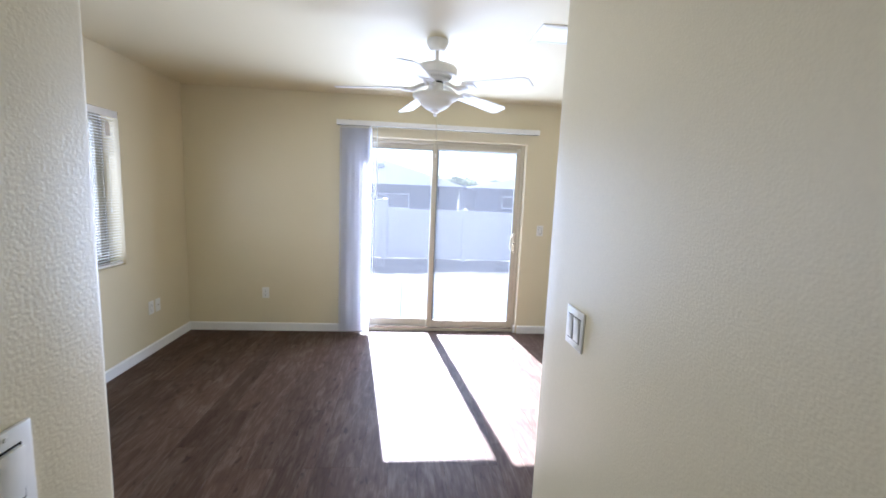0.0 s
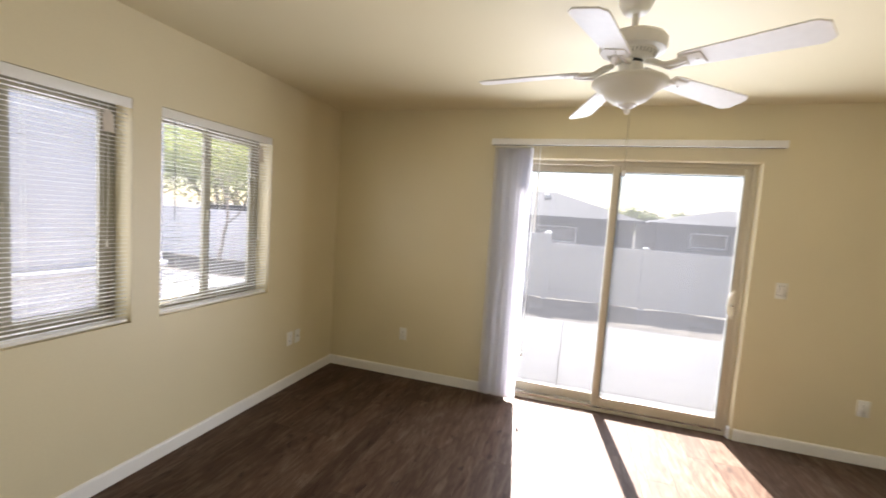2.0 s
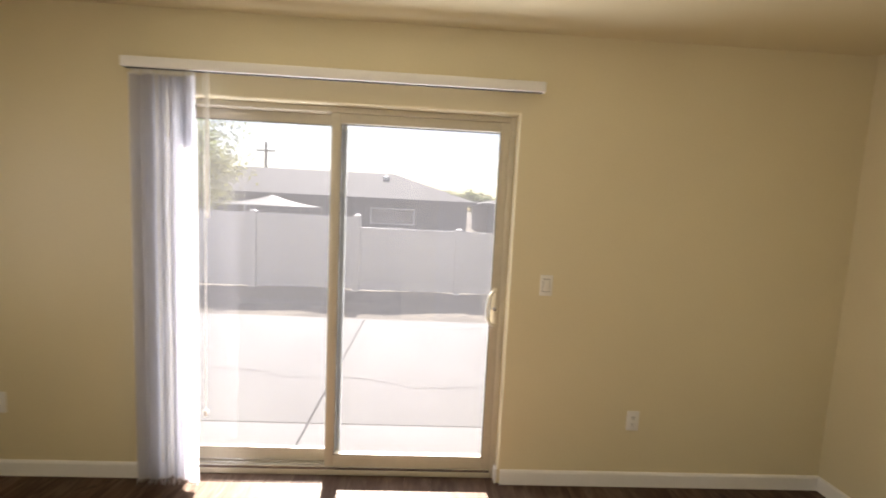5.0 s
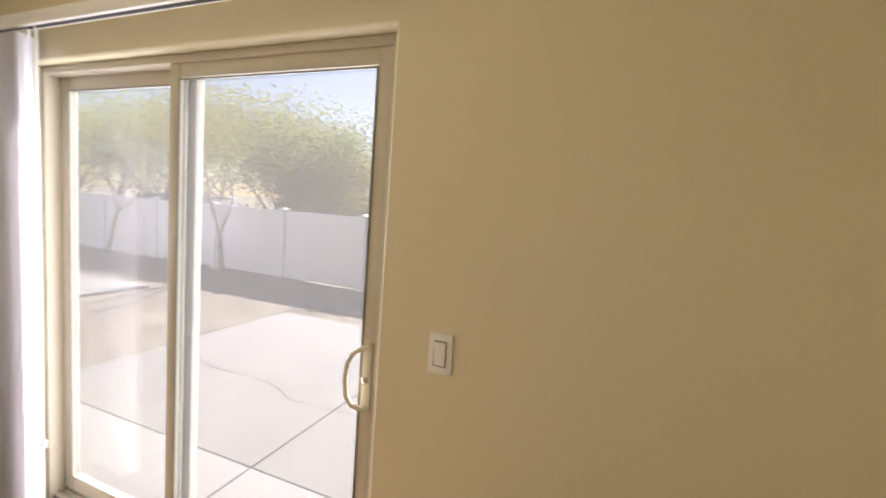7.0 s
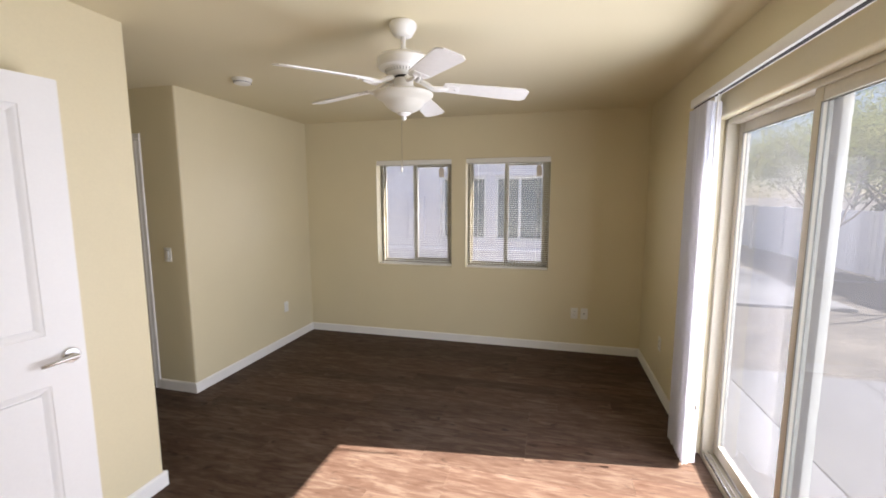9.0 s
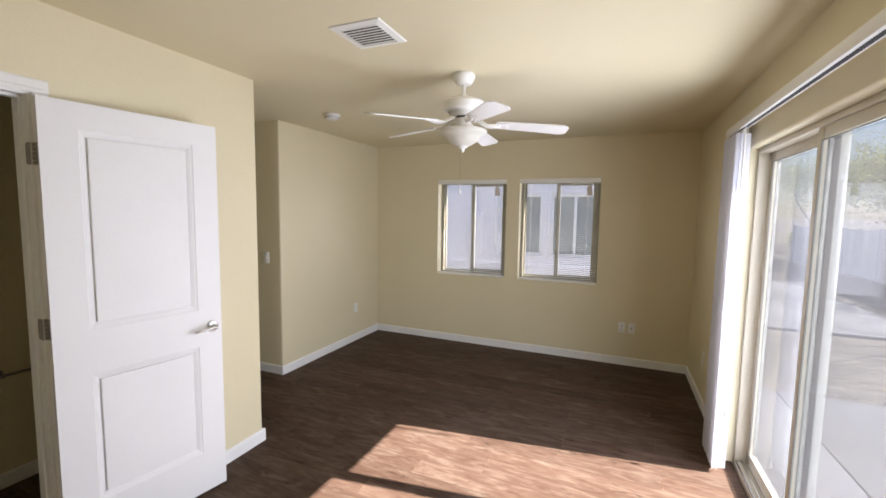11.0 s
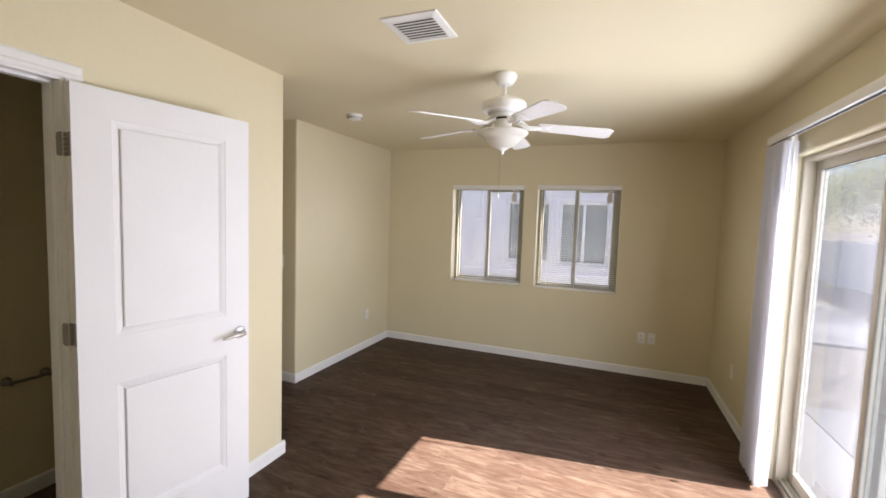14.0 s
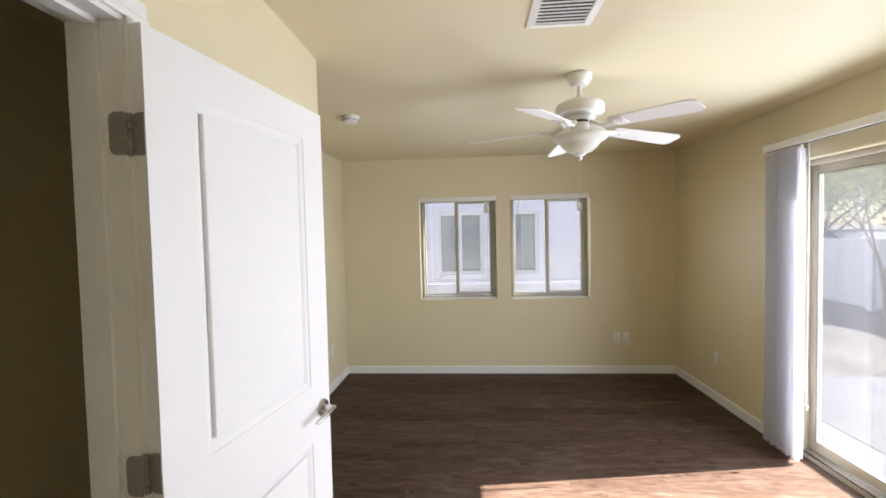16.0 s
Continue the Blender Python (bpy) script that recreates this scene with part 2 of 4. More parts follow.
def lathe(profile, seg=32, bm=None, at=(0, 0, 0)):
    """A turned shape from rows of (radius, height)."""
    bm = bm or bmesh.new()
    rings = []
    for r, z in profile:
        if r < 1e-5:
            rings.append([bm.verts.new((at[0], at[1], at[2] + z))])
        else:
            rings.append([bm.verts.new((at[0] + r * math.cos(2 * math.pi * i / seg), at[1] + r * math.sin(2 * math.pi * i / seg), at[2] + z))
                          for i in range(seg)])
    for a, b in zip(rings, rings[1:]):
        for i in range(seg):
            j = (i + 1) % seg
            if len(a) == 1 and len(b) == 1:
                continue
            if len(a) == 1:
                bm.faces.new((a[0], b[j], b[i]))
            elif len(b) == 1:
                bm.faces.new((a[i], a[j], b[0]))
            else:
                bm.faces.new((a[i], a[j], b[j], b[i]))
    return bm


def tube(points, radius, seg=8, bm=None):
    """A round bar through points; radius is one number or one for each point."""
    bm = bm or bmesh.new()
    pts = [Vector(p) for p in points]
    radii = radius if isinstance(radius, (list, tuple)) else [radius] * len(pts)
    rings = []
    side = None
    for i, p in enumerate(pts):
        d = (pts[min(i + 1, len(pts) - 1)] - pts[max(i - 1, 0)]).normalized()
        if side is None:
            side = d.orthogonal().normalized()
        side = (side - d * side.dot(d)).normalized()
        up = d.cross(side)
        rings.append([bm.verts.new(p + radii[i] * (math.cos(2 * math.pi * k / seg) * side + math.sin(2 * math.pi * k / seg) * up)) for k in range(seg)])
    for a, b in zip(rings, rings[1:]):
        for k in range(seg):
            bm.faces.new((a[k], a[(k + 1) % seg], b[(k + 1) % seg], b[k]))
    bm.faces.new(rings[0][::-1])
    bm.faces.new(rings[-1])
    return bm


def sweep(profile, a, b, across, bm=None):
    """A moulding: a closed profile of (out, up) pairs run from a to b. across: the way out of the wall."""
    bm = bm or bmesh.new()
    a, b, o = Vector(a), Vector(b), Vector(across)
    up = (b - a).normalized().cross(o)
    rows = [[bm.verts.new(p + o * u + up * v) for u, v in profile] for p in (a, b)]
    n = len(profile)
    for i in range(n):
        bm.faces.new((rows[0][i], rows[0][(i + 1) % n], rows[1][(i + 1) % n], rows[1][i]))
    bm.faces.new(rows[0][::-1])
    bm.faces.new(rows[1])
    return bm


def mesh_of(name, bm, mat, smooth=None):
    bmesh.ops.recalc_face_normals(bm, faces=bm.faces)
    me = bpy.data.meshes.new(name)
    bm.to_mesh(me)
    bm.free()
    me.materials.append(mat)
    if smooth:
        me.shade_smooth()
        me.set_sharp_from_angle(angle=radians(smooth))
    return me


def part(name, bm, mat, parent=None, label="", smooth=35):
    ob = new(name, mesh_of(name, bm, mat, smooth))
    if parent is not None:
        ob.parent = parent
    if label:
        ob["label"] = label
    if mat in (GLASS, WGLASS, FARGLASS):
        ob.visible_shadow = False
    return ob


def thing(name, label, category, group="", kind="", at=None):
    ob = new(name)
    if at is not None:
        ob.matrix_world = at
    return tagged(ob, label, category, group, kind)


def rect_wall(u0, u1, z0, z1, d0, d1, axis, holes=(), bull=0.0, inner=None, ends=()):
    """A wall slab in a grid with holes cut through. axis 'x': the wall runs along x between depths d0..d1 in y. bull: the
    rounding of the hole edges and the named ends on the inner face."""
    us = sorted({u0, u1, *[v for h in holes for v in h[:2]]})
    zs = sorted({z0, z1, *[v for h in holes for v in h[2:]]})
    bm = bmesh.new()
    put = (lambda u, d, z: (u, d, z)) if axis == 'x' else (lambda u, d, z: (d, u, z))

    def full(i, j):
        if not (0 <= i < len(us) - 1 and 0 <= j < len(zs) - 1):
            return False
        u, z = (us[i] + us[i + 1]) / 2, (zs[j] + zs[j + 1]) / 2
        return not any(h[0] < u < h[1] and h[2] < z < h[3] for h in holes)

    def quad(*ps):
        bm.faces.new([bm.verts.new(put(*p)) for p in ps])

    for i in range(len(us) - 1):
        for j in range(len(zs) - 1):
            if not full(i, j):
                continue
            a, b, c, e = us[i], us[i + 1], zs[j], zs[j + 1]
            for d in (d0, d1):
                quad((a, d, c), (b, d, c), (b, d, e), (a, d, e))
            if not full(i - 1, j):
                quad((a, d0, c), (a, d1, c), (a, d1, e), (a, d0, e))
            if not full(i + 1, j):
                quad((b, d0, c), (b, d1, c), (b, d1, e), (b, d0, e))
            if not full(i, j - 1):
                quad((a, d0, c), (b, d0, c), (b, d1, c), (a, d1, c))
            if not full(i, j + 1):
                quad((a, d0, e), (b, d0, e), (b, d1, e), (a, d1, e))
    bmesh.ops.remove_doubles(bm, verts=bm.verts, dist=1e-4)
    bmesh.ops.recalc_face_normals(bm, faces=bm.faces)
    bmesh.ops.dissolve_limit(bm, angle_limit=radians(1), verts=bm.verts, edges=bm.edges)
    if bull:
        k, uax = (1, 0) if axis == 'x' else (0, 1)
        picked = []
        for e in bm.edges:
            a, b = e.verts[0].co, e.verts[1].co
            if abs(a[k] - inner) > 1e-4 or abs(b[k] - inner) > 1e-4:
                continue
            mu, mz = (a[uax] + b[uax]) / 2, (a[2] + b[2]) / 2
            on_hole = any(h[0] - 1e-3 < mu < h[1] + 1e-3 and h[2] - 1e-3 < mz < h[3] + 1e-3 and mz > z0 + 1e-3 for h in holes)
            on_end = any(abs(a[uax] - v) < 1e-3 and abs(b[uax] - v) < 1e-3 for v in ends)
            if on_hole or on_end:
                picked.append(e)
        bmesh.ops.bevel(bm, geom=picked, offset=bull, segments=5, profile=0.5, affect='EDGES')
    return bm


# ---- large structure ----
CEILING = 2.43
WIN_A, WIN_B = (-2.792, -1.928, 0.836, 1.995), (-1.774, -0.905, 0.836, 1.997)
SLIDER = (1.62, 3.405, 0.0, 2.022)
DOORWAY = (3.815, 4.545, 0.0, 2.064)


def structure(name, bm, mat, label, category, smooth=35):
    return tagged(part(name, bm, mat, None, "", smooth), label, category, "", "structure")


structure("wall_north", rect_wall(-0.20, 5.44, -0.1, 2.60, 0.0, 0.16, 'x', [(SLIDER[0], SLIDER[1], -0.05, SLIDER[3])], 0.018, 0.0), PAINT,
          "beige painted textured wall around the sliding glass door", "wall")
structure("wall_west", rect_wall(-3.78, 0.0, -0.1, 2.60, -0.20, 0.0, 'y', [WIN_A, WIN_B]), PAINT,
          "beige painted textured wall with two windows", "wall", None)
structure("wall_east", rect_wall(-4.0, 0.0, -0.1, 2.60, 5.29, 5.44, 'y'), PAINT, "plain beige painted textured wall", "wall")
structure("wall_south_1", rect_wall(0.0, 1.732, -0.1, CEILING, -3.78, -3.665, 'x', (), 0.016, -3.665, (1.732,)), PAINT,
          "beige painted wall ending in a rounded corner", "wall")
structure("wall_south_2", rect_wall(2.685, 5.29, -0.1, CEILING, -3.045, -2.93, 'x', [DOORWAY], 0.016, -2.93, (2.685,)), PAINT,
          "beige painted wall with a doorway and rounded corner", "wall")
structure("wall_hall_west", rect_wall(-6.0, -3.78, -0.1, CEILING, 1.625, 1.732, 'y', [(-4.88, -4.08, -0.05, 2.04)]), PAINT,
          "beige painted hallway wall with a closed door", "wall")
structure("wall_hall_east", rect_wall(-6.0, -3.045, -0.1, CEILING, 2.685, 2.79, 'y'), PAINT,
          "beige orange-peel textured hallway wall", "wall")
structure("wall_hall_end", rect_wall(1.0, 2.79, -0.1, CEILING, -6.12, -6.0, 'x'), PAINT, "plain beige wall closing the hallway", "wall")
structure("wall_closet", rect_wall(-6.0, -3.78, -0.1, CEILING, 1.0, 1.1, 'y'), PAINT, "plain beige wall behind the hallway door", "wall")
structure("wall_bathroom", rect_wall(2.79, 5.29, -0.1, CEILING, -4.0, -3.88, 'x'), PAINT, "beige wall of the dark bathroom", "wall")
structure("ceiling", solid(-0.20, 5.44, -6.12, 0.16, CEILING, 2.60), CEIL, "beige painted textured ceiling", "ceiling", None)
structure("subfloor", solid(-0.20, 5.44, -6.12, 0.0, -0.14, -0.008), GROUT, "dark base under the floor planks", "floor", None)

# baseboards: a low white board with an eased top edge
BASE_PROFILE = [(0.0, 0.0), (0.013, 0.0), (0.013, 0.072), (0.010, 0.080), (0.005, 0.084), (0.0, 0.085)]


def baseboard(a, b, across, name="baseboard"):
    a, b, o = Vector((*a, 0.0)), Vector((*b, 0.0)), Vector((*across, 0))
    if (b - a).normalized().cross(o).z < 0:
        a, b = b, a
    structure(name, sweep(BASE_PROFILE, a, b, o), TRIM, "white painted baseboard along the foot of the wall", "baseboard", 20)


baseboard((0.0, 0.0), (1.602, 0.0), (0, -1))
baseboard((3.423, 0.0), (5.29, 0.0), (0, -1))
baseboard((0.0, -3.665), (0.0, -0.013), (1, 0))
baseboard((0.013, -3.665), (1.745, -3.665), (0, 1))
baseboard((1.732, -3.665), (1.732, -4.02), (1, 0))
baseboard((2.672, -2.93), (3.757, -2.93), (0, 1))
baseboard((4.601, -2.93), (5.277, -2.93), (0, 1))
baseboard((5.29, -2.93), (5.29, -0.013), (-1, 0))
baseboard((2.685, -6.0), (2.685, -2.93), (-1, 0))
baseboard((2.80, -3.88), (5.28, -3.88), (0, 1))
# short returns into the sliding door's opening
baseboard((3.405, 0.0), (3.405, 0.045), (-1, 0))


# ---- sliding glass door ----
def frame_ring(x0, x1, z0, z1, y0, y1, w, bm=None, wt_=None, wb=None, bevel=0.004):
    """A rectangle of four bars in the xz plane."""
    bm = bm or bmesh.new()
    wt_, wb = wt_ or w, wb or w
    box(bm, x0, x0 + w, y0, y1, z0, z1, bevel)
    box(bm, x1 - w, x1, y0, y1, z0, z1, bevel)
    box(bm, x0 + w, x1 - w, y0 + 0.002, y1 - 0.002, z1 - wt_, z1, bevel)
    box(bm, x0 + w, x1 - w, y0 + 0.002, y1 - 0.002, z0, z0 + wb, bevel)
    return bm


def sliding_door():
    d = thing("sliding_door_1", "closed almond-framed sliding glass door to the patio", "door", kind="structure")
    x0, x1, z1 = SLIDER[0], SLIDER[1], SLIDER[3]
    part("door_frame", frame_ring(x0 + 0.001, x1 - 0.001, -0.02, z1 - 0.001, 0.050, 0.155, 0.030, wb=0.045), ALMOND, d)
    sill = bmesh.new()
    for y in (0.054, 0.082, 0.112, 0.140):
        box(sill, x0 + 0.032, x1 - 0.032, y, y + 0.006, 0.020, 0.042, 0.0015, 1)
    part("track", sill, NICKEL, d, "worn aluminium track")
    mid = 2.478
    fx = part("fixed_panel", frame_ring(x0 + 0.030, mid + 0.028, 0.036, z1 - 0.030, 0.112, 0.146, 0.058, wb=0.075), ALMOND, d)
    part("pane", solid(x0 + 0.088, mid - 0.030, 0.126, 0.131, 0.108, z1 - 0.088), GLASS, fx, "glass pane tinted to dim the view out", None)
    sl = part("sliding_panel", frame_ring(mid - 0.045, x1 - 0.030, 0.036, z1 - 0.030, 0.060, 0.098, 0.052, wb=0.078), ALMOND, d)
    part("pane", solid(mid + 0.007, x1 - 0.082, 0.077, 0.082, 0.114, z1 - 0.082), GLASS, sl, "glass pane tinted to dim the view out", None)
    gk = bmesh.new()
    for a, b, y in ((x0 + 0.086, mid - 0.028, 0.1085), (mid + 0.005, x1 - 0.080, 0.0565)):
        frame_ring(a, b, 0.110, z1 - 0.086, y, y + 0.006, 0.006, gk, bevel=0.0)
    part("gasket", gk, GASKET, d, "thin grey glazing gasket")
    # handle: a bowed pull on a long back plate
    hx = x1 - 0.057
    hp = part("handle", solid(hx - 0.016, hx + 0.016, 0.052, 0.060, 0.880, 1.105, bevel=0.003), ALMOND, sl, "almond pull handle")
    bow = [(hx, 0.054, 1.092), (hx - 0.010, 0.036, 1.090), (hx - 0.030, 0.018, 1.076), (hx - 0.044, 0.010, 1.045), (hx - 0.049, 0.007, 0.993),
           (hx - 0.044, 0.010, 0.940), (hx - 0.030, 0.018, 0.910), (hx - 0.010, 0.036, 0.896), (hx, 0.054, 0.894)]
    part("grip", tube(bow, 0.0078, 10), PULL, hp, "cream bowed grip", 60)
    lv = lathe([(0.0, 0.0), (0.011, 0.0), (0.011, 0.010), (0.0, 0.012)], 14)
    bmesh.ops.transform(lv, matrix=pose(hx - 0.003, 0.054, 0.985, 90), verts=lv.verts)
    part("latch", lv, NICKEL, hp, "small latch knob")


sliding_door()


def vertical_blind():
    b = thing("vertical_blind", "white vertical blind drawn to one side beside the glass door", "blind")
    rail = solid(1.478, 3.509, -0.096, -0.050, 2.117, 2.166, bevel=0.004)
    r = part("headrail", rail, TRIM, b, "white channel headrail")
    # black strip carries the slot's shade; the rail itself is closed
    part("channel", solid(1.49, 3.495, -0.081, -0.064, 2.1145, 2.121), DARKGAP, r, "dark slot under the rail", None)
    for x in (1.60, 2.49, 3.345):
        part("bracket", solid(x - 0.022, x + 0.022, -0.080, 0.0, 2.1665, 2.171, bevel=0.001), HINGE, b, "small brown metal bracket")
    vane = bmesh.new()
    n = 6
    rows = []
    for z in (0.030, 2.092):
        rows.append([vane.verts.new((-0.0445 + 0.089 * i / n, 0.0075 * math.sin(math.pi * i / n), z)) for i in range(n + 1)])
    for i in range(n):
        vane.faces.new((rows[0][i], rows[0][i + 1], rows[1][i + 1], rows[1][i]))
    bmesh.ops.solidify(vane, geom=vane.faces[:], thickness=0.0009)
    vm = mesh_of("vane", vane, VANE, 60)
    car = mesh_of("carrier", solid(-0.008, 0.008, -0.004, 0.004, 2.087, 2.120, bevel=0.002, seg=1), PLASTIC)
    rng = random.Random(4)
    for i in range(22):
        x = 1.518 + 0.0152 * i + rng.uniform(-0.002, 0.002)
        turn = 111 + rng.uniform(-9, 10)
        if i in (19, 20):
            turn = 150 + 14 * (i - 19)
            x = 1.764 + 0.010 * (i - 19)
        if i == 21:
            turn, x = 117, 1.803
        v = new("vane", vm)
        v.parent = b
        v.matrix_world = pose(x, -0.068, 0, 0, 0, turn)
        c = new("carrier", car)
        c.parent = b
        c.matrix_world = pose(x, -0.068, 0, 0, 0, turn)
    wand = tube([(1.872, -0.078, 2.115), (1.873, -0.080, 2.02), (1.871, -0.079, 1.42)], [0.003, 0.0055, 0.0055], 8)
    part("wand", wand, PLASTIC, b, "pale plastic tilt wand", 60)
    ch = tube([(1.846, -0.060, 2.115), (1.849, -0.058, 1.2), (1.846, -0.060, 0.42)], 0.0022, 6)
    part("cord", ch, PLASTIC, b, "thin white pull cord", 60)
    part("cord_weight", lathe([(0.0, 0.0), (0.009, 0.003), (0.011, 0.030), (0.004, 0.040), (0.0, 0.040)], 12, at=(1.846, -0.060, 0.385)), PLASTIC, b)


vertical_blind()


# ---- the two windows in the west wall and their blinds ----
def yz_ring(y0, y1, z0, z1, x0, x1, w, bm=None, bevel=0.003):
    bm = bm or bmesh.new()
    box(bm, x0, x1, y0, y0 + w, z0, z1, bevel)
    box(bm, x0, x1, y1 - w, y1, z0, z1, bevel)
    box(bm, x0 + 0.001, x1 - 0.001, y0 + w, y1 - w, z1 - w, z1, bevel)
    box(bm, x0 + 0.001, x1 - 0.001, y0 + w, y1 - w, z0, z0 + w, bevel)
    return bm


def window(name, hole):
    y0, y1, z0, z1 = hole
    w = thing(name, "closed taupe-framed sliding window with two panes", "window", "windows in the west wall", "structure")
    part("window_frame", yz_ring(y0 + 0.001, y1 - 0.001, z0 + 0.001, z1 - 0.001, -0.190, -0.120, 0.032), WFRAME, w)
    mid = (y0 + y1) / 2 - 0.015
    a = part("fixed_sash", yz_ring(y0 + 0.031, mid + 0.020, z0 + 0.031, z1 - 0.031, -0.180, -0.158, 0.022), WFRAME, w)
    part("pane", solid(-0.171, -0.167, y0 + 0.052, mid - 0.001, z0 + 0.052, z1 - 0.052), WGLASS, a, "glass pane tinted to dim the view out", None)
    b = part("sliding_sash", yz_ring(mid - 0.024, y1 - 0.031, z0 + 0.031, z1 - 0.031, -0.152, -0.124, 0.046), WFRAME, w)
    part("pane", solid(-0.140, -0.136, mid + 0.023, y1 - 0.076, z0 + 0.076, z1 - 0.076), WGLASS, b, "glass pane tinted to dim the view out", None)
    part("latch", solid(-0.124, -0.104, mid - 0.012, mid + 0.010, 1.375, 1.445, bevel=0.004), WFRAME, b, "small sash latch")


def window_blind(hole):
    y0, y1, z0, z1 = hole
    b = thing("horizontal_blind", "white aluminium mini blind lowered with open slats", "blind", "blinds in the west windows")
    hr = part("headrail", solid(-0.046, -0.010, y0 + 0.006, y1 - 0.006, z1 - 0.036, z1 - 0.003, bevel=0.002), PLASTIC, b, "white headrail")
    part("valance", solid(-0.008, -0.003, y0 + 0.002, y1 - 0.002, z1 - 0.052, z1 - 0.002, bevel=0.0015), PLASTIC, hr, "white valance strip")
    sm = bmesh.new()
    rows = []
    for y in (y0 + 0.009, y1 - 0.009):
        rows.append([sm.verts.new((-0.0125 + 0.025 * k / 4, y, 0.0007 * math.sin(math.pi * k / 4))) for k in range(5)])
    for k in range(4):
        sm.faces.new((rows[0][k], rows[0][k + 1], rows[1][k + 1], rows[1][k]))
    bmesh.ops.solidify(sm, geom=sm.faces[:], thickness=0.0004)
    me = mesh_of("slat", sm, SLAT, 60)
    z = z1 - 0.062
    rng = random.Random(int(-y0 * 100))
    while z > z0 + 0.028:
        o = new("slat", me)
        o.parent = b
        o.matrix_world = pose(-0.028, 0, z, 0, rng.uniform(-0.15, 0.15), 0)
        z -= 0.0205
    part("bottom_rail", solid(-0.041, -0.015, y0 + 0.008, y1 - 0.008, z0 + 0.006, z0 + 0.022, bevel=0.003), PLASTIC, b, "white bottom rail")
    for y in (y0 + 0.13, (y0 + y1) / 2, y1 - 0.13):
        for x in (-0.0415, -0.0145):
            part("ladder_cord", tube([(x, y, z0 + 0.02), (x, y, z1 - 0.04)], 0.0007, 4), PLASTIC, b)
    part("wand", tube([(-0.006, y0 + 0.085, z1 - 0.06), (-0.004, y0 + 0.088, z1 - 0.62)], 0.0032, 6), GLASS, b, "clear plastic tilt wand", 60)
    tag = bmesh.new()
    box(tag, -0.0008, 0.0008, -0.028, 0.028, -0.105, -0.018, 0.0004, 1)
    box(tag, -0.0008, 0.0008, -0.017, 0.017, -0.022, 0.0)
    t = part("tag", tag, CARD, b, "buff cardboard safety tag")
    t.matrix_world = pose(-0.006, y1 - 0.115, z1 - 0.085, 3, 0, 6)
    part("cord", tube([(-0.007, y1 - 0.115, z1 - 0.05), (-0.006, y1 - 0.112, z1 - 0.45), (-0.006, y1 - 0.118, z1 - 0.72)], 0.0012, 5), PLASTIC, b)
    part("tassel", lathe([(0.0, 0.0), (0.006, 0.0), (0.004, 0.03), (0.0, 0.032)], 10, at=(-0.006, y1 - 0.118, z1 - 0.75)), PLASTIC, b)


for nm, hole in (("window_1", WIN_A), ("window_2", WIN_B)):
    window(nm, hole)
    window_blind(hole)


